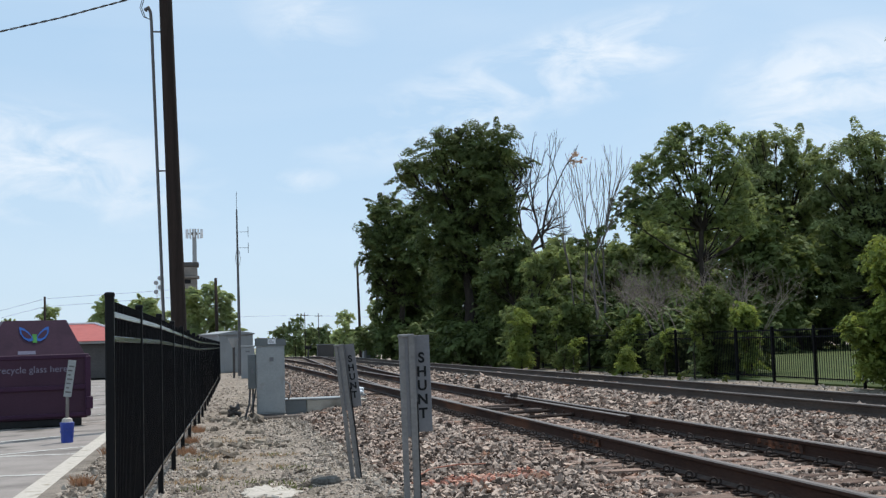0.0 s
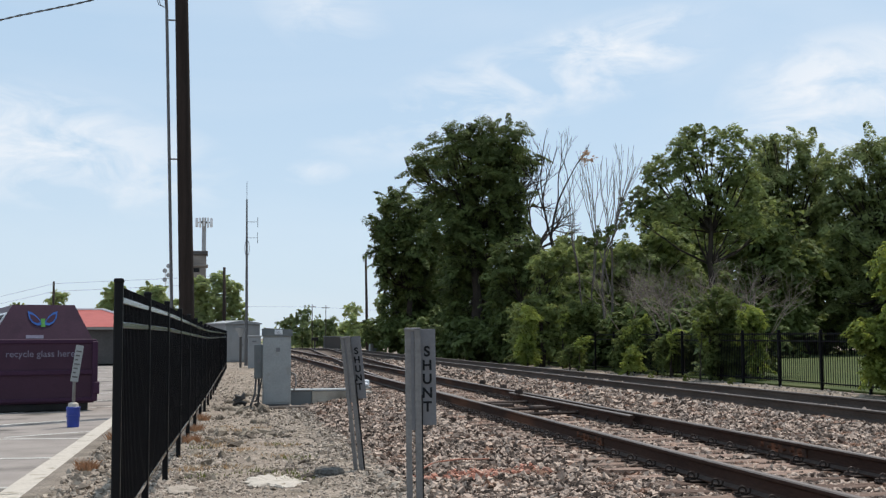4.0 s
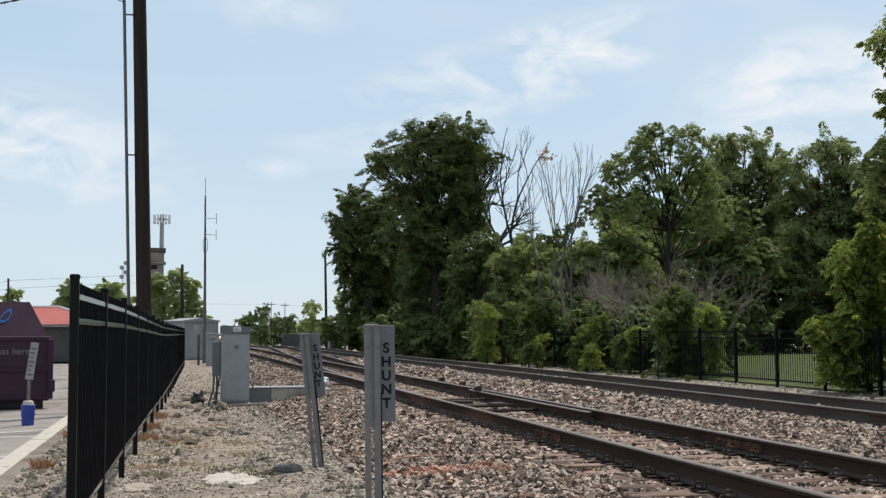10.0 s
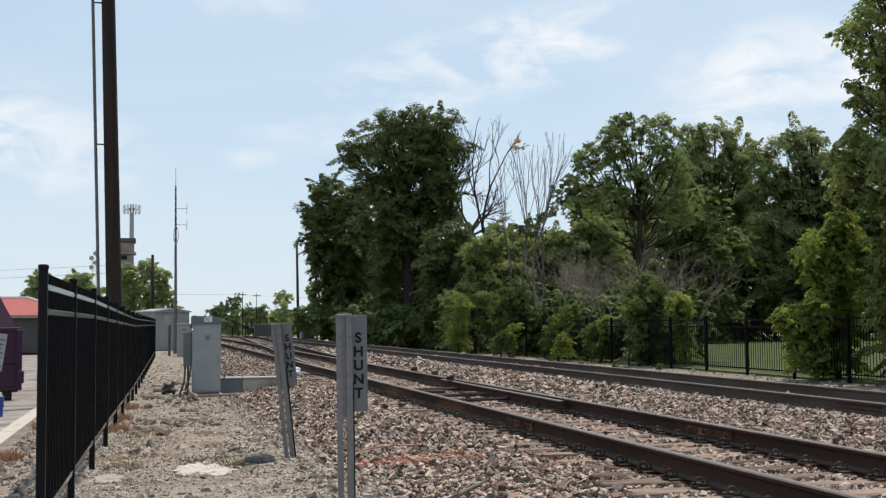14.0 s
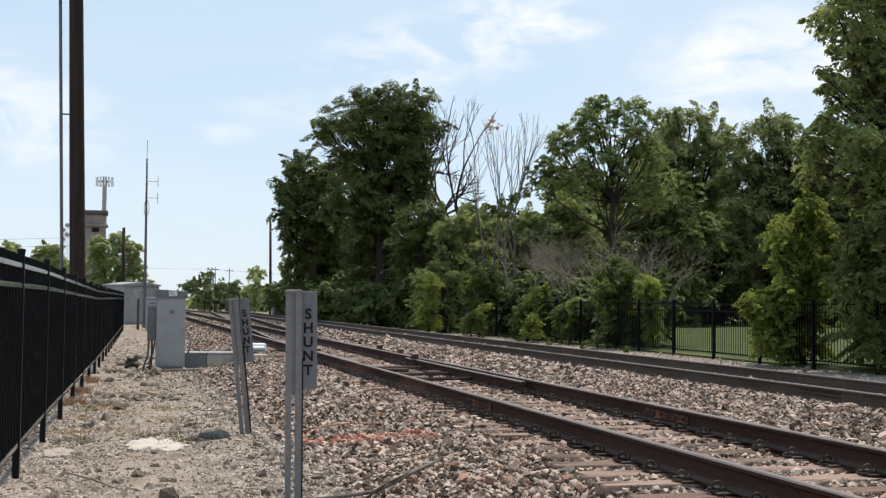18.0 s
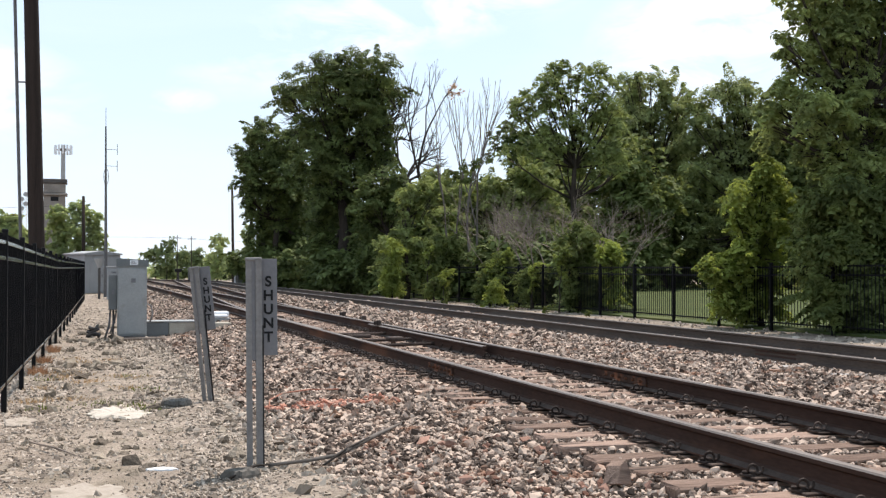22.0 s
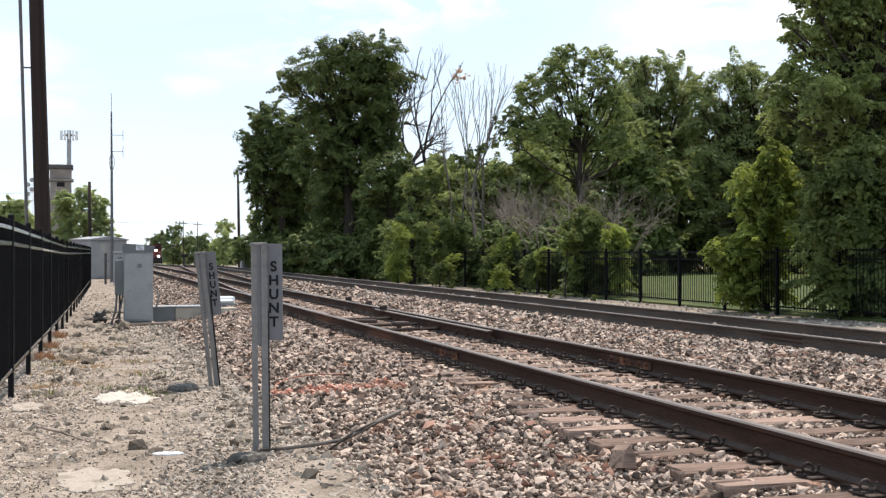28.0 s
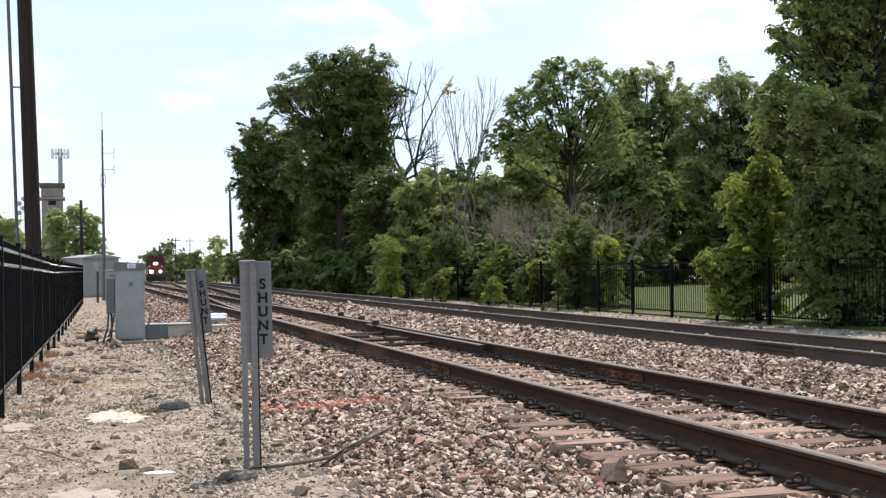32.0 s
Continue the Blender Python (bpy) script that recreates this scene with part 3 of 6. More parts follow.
def tree(base, lobes, r0, size, density, leaf, label, seed, name="tree", category="tree", bark=None, spread=0.0, group="", plain=False, clump=0.4, hollow=0.0):
    """A tree or shrub: lobes are (x, dy, z, r) round its base's y; spread doubles the crown, more thinly, on the side away from the tracks;
    below the height hollow the foliage stands back under the overhanging crown."""
    rng = random.Random(seed)
    away = Vector((base[0], base[1])).normalized()
    full = []
    for x, dy, z, r in lobes:
        p = Vector((x, base[1] + dy)) + away * (rng.uniform(-0.6, 0.6) * r + (min(2.8, 1.2 * (hollow - z)) if z < hollow else -0.6 * (hollow > 0)))
        full.append((p.x, p.y, z, r))
    if spread:
        for x, dy, z, r in lobes:
            p = Vector((x, base[1] + dy)) + away * (spread + rng.uniform(-0.4, 0.4) * r)
            full.append((p.x, p.y, max(z - 0.3 * r, r * 0.8), r * 0.95, 0.7))
    ob = thing(name, base, label, category, group)
    inv = Vector(base)
    loc = [(l[0] - inv.x, l[1] - inv.y, l[2] - inv.z, *l[3:]) for l in full]
    child("trunk", limbs_mesh("trunk", (0, 0, 0), loc, r0, bark or BARK, seed), ob)
    child("crown", leaves_mesh("crown", loc, leaf, size, density, seed, plain=plain, clump=clump), ob)
    return ob


def dead_tree(base, height, r0, label, seed, mat, forks=5, angle=24, lean=(0, 0), name="dead_tree", stems=1, keep=0.74, rise=0.2, splay=0.16, trunk=1.0):
    rng = random.Random(seed)
    ob = thing(name, base, label, "dead tree" if name == "dead_tree" else "brush")
    bm = bmesh.new()

    def grow(p, d, length, r, depth):
        pts, radii, q, dd = [p], [r], p, d
        for k in range(3):
            dd = (dd + Vector((rng.uniform(-1, 1), rng.uniform(-1, 1), rng.uniform(-0.5, 0.5) + rise)) * 0.13).normalized()
            q = q + dd * length / 3
            pts.append(q)
            radii.append(r * (1 - 0.08 * (k + 1)))
        tube(pts, radii, 6 if depth > 2 else 4, bm, caps=False)
        if depth == 0:
            return
        for k in range(2 if depth > forks - 1 else rng.choice((2, 3, 3))):
            turn = Matrix.Rotation(radians(rng.uniform(0.5, 1.5) * angle), 3, Vector((rng.uniform(-1, 1), rng.uniform(-1, 1), rng.uniform(-0.4, 0.4))).normalized())
            grow(pts[-1] if k < 2 else pts[2], (turn @ dd).normalized(), length * rng.uniform(keep - 0.12, keep + 0.08), radii[-1] * rng.uniform(0.66, 0.9), depth - 1)

    total = sum(keep ** k for k in range(forks + 1))
    for s in range(stems):
        d = Vector((lean[0] + rng.uniform(-1, 1) * splay * (stems > 1), lean[1] + rng.uniform(-1, 1) * splay * (stems > 1), 1)).normalized()
        grow(Vector((rng.uniform(-0.3, 0.3) * (stems > 1), rng.uniform(-0.3, 0.3) * (stems > 1), -0.1)), d, 1.27 * height / total, r0 * rng.uniform(0.7, 1), forks)
    part("branchwork", bm, mat, ob, smooth=True)
    return ob

# ---- ground, bed, lot ----
def ground_sheet():
    xs = [-2500, -600, -150, -60, -44, -20, -8, -4, -2.05, -1.9, -1.4, -0.8, 0, 0.8, 1.5, 3, 6, 9, 12, 13.4, 15, 18, 25, 40, 80, 200, 700, 2500]
    ys = [-300, -60, -20, -8, -2, 1, 3, 5, 7, 9, 11, 13, 16, 20, 25, 30, 40, 50, 60, 75, 90, 110, 150, 220, 320, 500, 800, 1500, 3500]
    v, f = [], []
    for y in ys:
        for x in xs:
            z = land(y)
            if -45 < x < -2.0 and y < 100:
                z -= 0.35
            elif 1.6 < x < 13 and y < 900:
                z -= 0.12
            elif -1.7 < x < 1.6 and -4 < y < 40:
                z += noise.noise((x * 0.9, y * 0.45, 3)) * 0.025
            v.append((x, y, z))
    w = len(xs)
    for j in range(len(ys) - 1):
        for i in range(w - 1):
            f.append((j * w + i, j * w + i + 1, (j + 1) * w + i + 1, (j + 1) * w + i))
    return tagged(new("ground", mesh_of("ground", v, f, DIRT, True)), "dusty grey dirt and grit beside the railway", "ground", kind="structure")


ground_sheet()


def bed_sheet():
    ys = list(np.concatenate([np.arange(-30, 40, 0.5), np.arange(40, 120, 4), np.arange(120, 1201, 20)]))
    xs = [1.55, 1.9, 2.3, 2.7, 3.15, 3.3, 3.8, 4.72, 5.6, 6.2, 6.8, 7.4, 8, 8.6, 9.4, 10.2, 11, 11.8, 12.1, 12.4, 12.9, 13.4]
    v, f = [], []
    for y in ys:
        shift = far_line(y) - F_X if y > 70 else 0
        for x in xs:
            v.append((x + shift * (0.4 + 0.6 * (x > 7)), y, bed_z(x, y) + noise.noise((x * 1.7, y * 1.7, 0)) * 0.025 * (1.6 < x < 13.3)))
    w = len(xs)
    for j in range(len(ys) - 1):
        for i in range(w - 1):
            f.append((j * w + i, j * w + i + 1, (j + 1) * w + i + 1, (j + 1) * w + i))
    return tagged(new("ballast_bed", mesh_of("ballast_bed", v, f, BED, True)), "bed of crushed pinkish-grey stone under the tracks", "ballast", kind="structure")


bed_sheet()


def strip(name, x0, x1, y0, y1, lift, depth, mat, label, category, step=2.0):
    """A slab that follows the land's fall along y."""
    n = max(1, int((y1 - y0) / step))
    ys = [y0 + (y1 - y0) * k / n for k in range(n + 1)]
    v, f = [], []
    for y in ys:
        z = land(y) + lift
        v += [(x0, y, z), (x1, y, z), (x1, y, z - depth), (x0, y, z - depth)]
    for k in range(n):
        a, b = 4 * k, 4 * k + 4
        for i in range(4):
            j = (i + 1) % 4
            f.append((a + i, a + j, b + j, b + i))
    f += [(3, 2, 1, 0), (4 * n, 4 * n + 1, 4 * n + 2, 4 * n + 3)]
    return tagged(new(name, mesh_of(name, v, f, mat)), label, category, kind="structure")


strip("parking_lot", -44, -2.15, -12, 98, -0.06, 0.2, ASPHALT, "sun-bleached grey asphalt car park", "car park")
for k in range(24):
    y0 = -10 + 3.05 * k
    kb = strip("kerb", -2.15, -1.77, y0, y0 + 3.035, -0.01 + 0.003 * (k % 2), 0.3, CONCRETE_PALE, "pale concrete kerb beside the car park", "kerb", 1.5)


def bay_line(x0, y0, x1, y1, w=0.11):
    d = Vector((x1 - x0, y1 - y0)).normalized() * w / 2
    n = Vector((-d.y, d.x))
    v = []
    for x, y in ((x0, y0), (x1, y1)):
        for s in (1, -1):
            v.append((x + n.x * s, y + n.y * s, land(y) - 0.055))
    tagged(new("bay_line", mesh_of("bay_line", v, [(0, 1, 3, 2)], LINE)), "worn white painted parking bay line", "road marking", "parking bay lines", "structure")


for y in (3.7, 6.45, 9.15, 12.3):
    bay_line(-2.2, y, -7.6, y + 0.6)
bay_line(-2.2, 15.43, -7.6, 16.2)
bay_line(-2.2, 18.6, -7.6, 19.25)
bay_line(-2.2, 20.1, -3.4, 19.1)
bay_line(-2.95, 23.15, -6.0, 20.3)
for y in (28.0, 31.1, 35.3, 41.5, 48.0, 57.0):
    bay_line(-2.4, y, -7.0, y - 4.6)

# lawn behind the far fence
strip("lawn", 16.1, 75, 5, 98, 0.055, 0.3, GRASS, "mown green lawn behind the far fence", "lawn")


# ---- tracks ----
RAIL = [(-0.07, 0), (0.07, 0), (0.07, 0.012), (0.018, 0.032), (0.0085, 0.05), (0.0085, 0.125), (0.036, 0.142), (0.037, 0.166), (0.028, 0.176), (-0.028, 0.176), (-0.037, 0.166), (-0.036, 0.142), (-0.0085, 0.125), (-0.0085, 0.05), (-0.018, 0.032), (-0.07, 0.012)]


def rail_along(line, off, top, ys, parent, side=None):
    v, f, fm = [], [], []
    k = len(RAIL)
    for i, y in enumerate(ys):
        for a, b in RAIL:
            v.append((line(y) + off + a, y, top - 0.176 + b + rail_z(y)))
        if i:
            p, q = (i - 1) * k, i * k
            for j in range(k):
                f.append((p + j, p + (j + 1) % k, q + (j + 1) % k, q + j))
                fm.append(1 if 7 <= j <= 9 else 2 if j in (2, 14) else 0)
    f += [tuple(range(k)), tuple(range(len(v) - k, len(v)))[::-1]]
    fm += [0, 0]
    me = mesh_of("rail", v, f, side or RAIL_SIDE)
    me.materials.append(RAIL_TOP)
    me.materials.append(RAIL_DUST)
    me.polygons.foreach_set("material_index", fm)
    return child("rail", me, parent)


def ys_for(y0, y1):
    return [y for y in list(np.arange(-30, 120, 3.0)) + list(np.arange(120, 1201, 10.0)) if y0 <= y <= y1] + ([] if y1 % 3 == 0 or y1 > 120 else [y1])


def tie_mesh(seed, length=2.6, wide=0.225, high=0.17, mat=None):
    rng = random.Random(seed)
    bm = box(-length / 2, length / 2, -wide / 2, wide / 2, -high, 0, 0.012)
    bmesh.ops.subdivide_edges(bm, edges=[e for e in bm.edges if abs(e.verts[0].co.x - e.verts[1].co.x) > 1], cuts=5)
    for v in bm.verts:
        v.co += Vector((rng.uniform(-0.01, 0.01), rng.uniform(-0.008, 0.008), rng.uniform(-0.006, 0.004)))
    me = bpy.data.meshes.new("tie")
    bm.to_mesh(me)
    bm.free()
    me.materials.append(mat or TIE)
    return me


def clip_mesh():
    """A sprung rail clip on its shoulder: an open curl of round bar."""
    bm = box(-0.075, 0.04, -0.05, 0.05, 0.0, 0.02, 0.006)
    box(-0.03, 0.02, -0.03, 0.045, 0.015, 0.045, 0.008, bm=bm)
    pts = []
    for k in range(11):
        a = math.pi * (-0.35 + 1.6 * k / 10)
        pts.append((-0.015 + 0.036 * math.cos(a), -0.045 + 0.05 * k / 10, 0.055 + 0.034 * math.sin(a)))
    pts += [(-0.075, 0.03, 0.03), (-0.06, 0.06, 0.026), (0.0, 0.06, 0.024)]
    tube(pts, 0.0115, 6, bm)
    tube([(0.015, -0.045, 0.03), (0.045, -0.045, 0.032), (0.06, -0.045, 0.05), (0.062, -0.045, 0.078)], [0.013, 0.013, 0.012, 0.011], 6, bm)
    bmesh.ops.scale(bm, vec=(0.74, 0.74, 0.82), verts=bm.verts[:])
    me = bpy.data.meshes.new("rail_clip")
    bm.to_mesh(me)
    bm.free()
    me.materials.append(CLIP)
    return me


def plate_mesh():
    bm = box(-0.17, 0.17, -0.09, 0.09, 0.0, 0.016, 0.004)
    me = bpy.data.meshes.new("tie_plate")
    bm.to_mesh(me)
    bm.free()
    me.materials.append(CLIP)
    return me


near_track = thing("railway_track", (0, 0, 0), "worn railway track on weathered wooden ties with sprung clips", "railway track")
far_track = thing("railway_track", (0, 0, 0), "dark steel main railway track running past the woods", "railway track")
link_track = thing("railway_track", (0, 0, 0), "crossover track joining the two railway lines", "railway track")
for s in (-1, 1):
    rail_along(near_line, s * 0.755, N_TOP, ys_for(-30, 800), near_track)
    rail_along(far_line, s * 0.755, F_TOP, ys_for(-30, 1200), far_track, RAIL_FAR)


def link_line(y):
    run = y - 22.5
    return N_X + 0.0525 * (run * run / 26 if run < 13 else run - 6.5)


for s in (-1, 1):
    rail_along(link_line, s * 0.755, N_TOP - 0.004, list(np.arange(22.5, 152, 2.5)), link_track)
TIES, CLIP_ME, PLATE_ME = [tie_mesh(k) for k in range(6)], clip_mesh(), plate_mesh()
LONG_TIES = [tie_mesh(40 + k, 2.75) for k in range(4)]
GTIES = [tie_mesh(20 + k, 2.55, 0.24, 0.17, TIE_GREY) for k in range(2)]
rng = random.Random(5)
TIE_Z = N_TOP - 0.176 - 0.016
for k in range(-34, 62):
    y = 5.04 + 0.495 * k
    child("tie", LONG_TIES[k % 4] if 3.5 < y < 9 else TIES[k % 6], near_track, at=(N_X - 0.08 * (3.5 < y < 9) + rng.uniform(-0.07, 0.04), y + rng.uniform(-0.012, 0.012), TIE_Z + rng.uniform(-0.008, 0.002)), rot=(rng.uniform(-0.6, 0.6), rng.uniform(-0.3, 0.3), rng.uniform(-1, 1) + 180 * (k % 2)))
    if -6 <= k < 40:
        for s in (-1, 1):
            child("tie_plate", PLATE_ME, near_track, at=(N_X + s * 0.755, y, TIE_Z + 0.002))
            for q in (-1, 1):
                child("rail_clip", CLIP_ME, near_track, at=(N_X + s * 0.755 + q * 0.13, y, TIE_Z + 0.01), rot=(0, 0, (0 if q < 0 else 180) + rng.uniform(-5, 5)))
for k in range(-8, 90):
    y = 3.0 + 0.61 * k
    child("tie", GTIES[k % 2], far_track, at=(far_line(y), y, F_TOP - 0.18), rot=(0, 0, rng.uniform(-0.6, 0.6)))
# rail joints and rust on the near track
for s, y, w in ((-1, 12.6, 0.45), (1, 11.0, 0.5)):
    for q in (-1, 1):
        bm = prism([(0, 0.04), (0.022, 0.045), (0.016, 0.08), (0.022, 0.122), (0, 0.126)], -w, w)
        if q < 0:
            bmesh.ops.scale(bm, vec=(-1, 1, 1), verts=bm.verts[:])
            bmesh.ops.recalc_face_normals(bm, faces=bm.faces[:])
        jb = part("joint_bar", bm, RUST_BAR, near_track, "rusty bolted joint bar", at=(N_X + s * 0.755 + q * 0.009, y, N_TOP - 0.176))
        for j in range(6):
            part("bolt", tube([(0, 0, 0), (q * 0.03, 0, 0)], 0.016, 6), RUST, jb, at=(q * 0.015, -w * 0.8 + j * w * 0.32, 0.085))
part("joint_bar", prism([(0, 0.03), (0.03, 0.04), (0.02, 0.08), (0.03, 0.12), (0, 0.126)], -0.5, 0.5), RAIL_SIDE, far_track, "dark bolted joint bar", at=(F_X - 0.755 - 0.012, 14.2, F_TOP - 0.176), rot=(0, 0, 180))
# switch rods, stands and frog castings between the rails
for y, x0, x1 in ((17.2, 4.05, 5.4), (18.4, 4.1, 5.3), (20.2, 4.0, 5.5)):
    part("switch_rod", tube([(x0, y, 0.13), (x1, y + 0.15, 0.14)], 0.028, 6), CLIP, near_track)
for x, y, h in ((5.32, 20.9, 0.07), (5.62, 25.2, 0.07), (5.6, 23.2, 0.06)):
    bm = box(-0.09, 0.09, -0.14, 0.14, 0, h * 0.6, 0.015)
    box(-0.03, 0.05, -0.1, -0.03, h * 0.5, h + 0.06, 0.01, bm=bm)
    box(-0.05, 0.03, 0.04, 0.1, h * 0.5, h + 0.04, 0.01, bm=bm)
    part("rail_brace", bm, CLIP, near_track, at=(x, y, N_TOP - 0.05))
part("rod_cover", box(-0.13, 0.13, -0.09, 0.09, 0, 0.08, 0.03, 2), CLIP, near_track, at=(4.95, 18.3, 0.12), rot=(0, 0, 12))
part("rod_cover", box(-0.2, 0.2, -0.06, 0.06, 0, 0.06, 0.02, 2), CLIP, near_track, at=(4.6, 19.3, 0.12), rot=(0, 0, -8))
for off, y0, y1 in ((0.62, 15.0, 21.6), (-0.62, 20, 27)):
    rail_along(near_line, off, N_TOP - 0.02, [y0 + (y1 - y0) * k / 4 for k in range(5)], near_track)


# ---- stones ----
def scatter(seed, x0, x1, y0, y1, per, size, top, jitter=0.02, clear=True):
    r = np.random.default_rng(seed)
    n = int((x1 - x0) * (y1 - y0) * per)
    xs, ys = r.uniform(x0, x1, n), r.uniform(y0, y1, n)
    near = (xs < 0.85 * ys + 1.0) | (ys < 3.4)
    xs, ys, n = xs[near], ys[near], int(near.sum())
    sz = size * r.lognormal(0, 0.32, n).clip(0.5, 2.2)
    if clear:
        keep = np.ones(n, bool)
        for off in (-0.755, 0.755):
            keep &= np.abs(xs - (N_X + off)) > 0.12
            keep &= np.abs(xs - (F_X + off)) > 0.12
        onties = (np.abs(xs - N_X) < 1.3 + 0.12 * ((xs < N_X) & (ys < 9))) & (np.abs((ys - 5.04 + 0.2475) % 0.495 - 0.2475) < 0.115)
        share = np.where(np.abs(xs - N_X) < 0.72, 0.93, 0.94) - np.clip((ys - 7.5) / 14, 0, 0.45) - 0.5 * ((xs < N_X - 0.8) & (ys > 9.5))
        keep &= ~(onties & (r.random(n) < share))
        xs, ys, sz = xs[keep], ys[keep], sz[keep]
    zs = np.array([top(a, b) for a, b in zip(xs, ys)]) + r.uniform(-jitter, jitter, len(xs)) + sz * 0.1
    return xs, ys, zs, sz


def joined(*sets):
    return [np.concatenate(c) for c in zip(*sets)]


stones("ballast_stones", STONE, *joined(
    scatter(1, 1.55, 6.6, 3.4, 10, 1350, 0.0212, bed_z),
    scatter(10, 1.55, 6.6, -12, 3.4, 30, 0.055, bed_z)), "loose angular grey-brown track ballast", "ballast", 11, 9)
stones("ballast_stones", STONE, *joined(
    scatter(7, 1.55, 6.6, 10, 16, 560, 0.029, bed_z),
    scatter(2, 1.55, 6.6, 16, 30, 300, 0.032, bed_z),
    scatter(3, 6.6, 9.35, 8, 20, 560, 0.029, bed_z),
    scatter(8, 6.6, 9.35, 20, 34, 140, 0.045, bed_z),
    scatter(4, 6.6, 9.3, 34, 64, 42, 0.055, bed_z),
    scatter(5, 9.5, 13.4, 7, 45, 70, 0.042, bed_z),
    scatter(6, 1.55, 6.6, 30, 46, 150, 0.032, bed_z),
    scatter(9, 1.55, 9.2, 46, 82, 18, 0.052, bed_z)), "loose angular pinkish-brown track ballast", "ballast", 18, 6)
lie = lambda x, y: land(y)
stones("loose_grit", STONE_GREY, *joined(
    scatter(21, -1.0, 1.75, 4.8, 11, 200, 0.0085, lie, 0.004, False),
    scatter(28, -1.0, 1.75, 11, 22, 60, 0.013, lie, 0.006, False),
    scatter(22, -0.9, 1.8, 4.8, 24, 9, 0.022, lie, 0.01, False),
    scatter(23, -1.7, -0.85, 5, 22, 240, 0.028, lie, 0.015, False),
    scatter(24, -0.6, 2.2, 22, 45, 12, 0.026, lie, 0.012, False),
    scatter(25, 1.3, 1.8, 4.8, 26, 120, 0.026, lie, 0.012, False),
    scatter(27, 0.7, 1.4, 4.8, 26, 30, 0.022, lie, 0.012, False),
    scatter(26, 12.6, 16, 12, 50, 12, 0.04, lie, 0.015, False)), "scattered grey grit and broken stone on the dirt", "gravel", 12, 6)
xs, ys, zs, sz = joined(
    scatter(41, -0.6, 1.3, 8, 26, 14, 0.045, lie, 0.008, False),
    scatter(42, -0.3, 1.0, 15, 27, 10, 0.075, lie, 0.01, False),
    scatter(43, -0.7, 1.4, 8, 18, 26, 0.034, lie, 0.008, False))
gx, gy, gz, gs = joined(
    scatter(51, -1.0, 1.75, 4.6, 8, 1100, 0.0155, lie, 0.004, False),
    scatter(52, -1.0, 1.75, 8, 12, 680, 0.02, lie, 0.005, False),
    scatter(53, -1.0, 1.75, 12, 19, 260, 0.028, lie, 0.005, False),
    scatter(54, -0.8, 1.9, 19, 34, 45, 0.03, lie, 0.006, False),
    scatter(55, -0.6, 1.8, 34, 72, 9, 0.045, lie, 0.006, False))
cover = np.array([noise.noise((a * 1.3, b * 0.6, 21)) for a, b in zip(gx, gy)]) + 0.45 * np.abs(gx - 0.1) + np.random.default_rng(6).uniform(-0.35, 0.35, len(gx)) > 0.02
stones("dusty_gravel", STONE_DIRT, gx[cover], gy[cover], gz[cover] - gs[cover] * 0.45, gs[cover], "dusty grey gravel trodden into the dirt", "gravel", 16, 6)
lumpy = np.array([noise.noise((a * 1.1, b * 0.7, 7)) for a, b in zip(xs, ys)]) > 0.02
stones("dirt_clods", CLOD, xs[lumpy], ys[lumpy], zs[lumpy] - 0.012, sz[lumpy], "crumbled clods of dry brown dirt", "rubble", 15)
xs, ys, zs, sz = scatter(31, 1.75, 2.95, 10.7, 12.0, 620, 0.027, bed_z)
keep = (np.abs(ys - 11.3 + 0.25 * (xs - 2.3)) < 0.28 + 0.12 * np.sin(xs * 9)) & (np.random.default_rng(3).random(len(xs)) < 0.62)
stones("painted_stones", STONE_RED, xs[keep], ys[keep], zs[keep] + 0.012, sz[keep], "ballast stones marked with faded red spray paint", "gravel", 13)
xs, ys, zs, sz = scatter(32, 2.0, 3.3, 6.2, 8.6, 22, 0.028, bed_z)
stones("red_stones", STONE_BRICK, xs, ys, zs + 0.014, sz, "stray reddish stones among the ballast", "gravel", 14)


# ---- things on the near ground ----
def slab(name, at, rx, ry, h, mat, label, category, seed, ragged=0.2):
    """A flat broken lump with an uneven rim."""
    r = random.Random(seed)
    bm, n = bmesh.new(), 30
    rings = []
    for k, (s, z) in enumerate(((1.0, -0.05), (1.02, h * 0.4), (0.9, h * 0.9), (0.5, h))):
        rings.append([])
        for i in range(n):
            a = 2 * math.pi * i / n
            w = 1 + 0.4 * noise.noise((math.cos(a) * 2.1 + seed, math.sin(a) * 2.1, k * 0.1)) + ragged * noise.noise((math.cos(a) * 5 + seed, math.sin(a) * 5, 2)) + r.uniform(-0.05, 0.05)
            rings[-1].append(bm.verts.new((math.cos(a) * rx * s * w, math.sin(a) * ry * s * w, z + r.uniform(-0.15, 0.15) * h * (k > 1))))
    for a, b in zip(rings, rings[1:]):
        for i in range(n):
            bm.faces.new((a[i], a[(i + 1) % n], b[(i + 1) % n], b[i]))
    bm.faces.new(rings[-1])
    me = bpy.data.meshes.new(name)
    bm.normal_update()
    bm.to_mesh(me)
    bm.free()
    me.materials.append(mat)
    ob = new(name, me)
    ob.matrix_world = pose(*at, 0, 0, r.uniform(-8, 8))
    return tagged(ob, label, category)


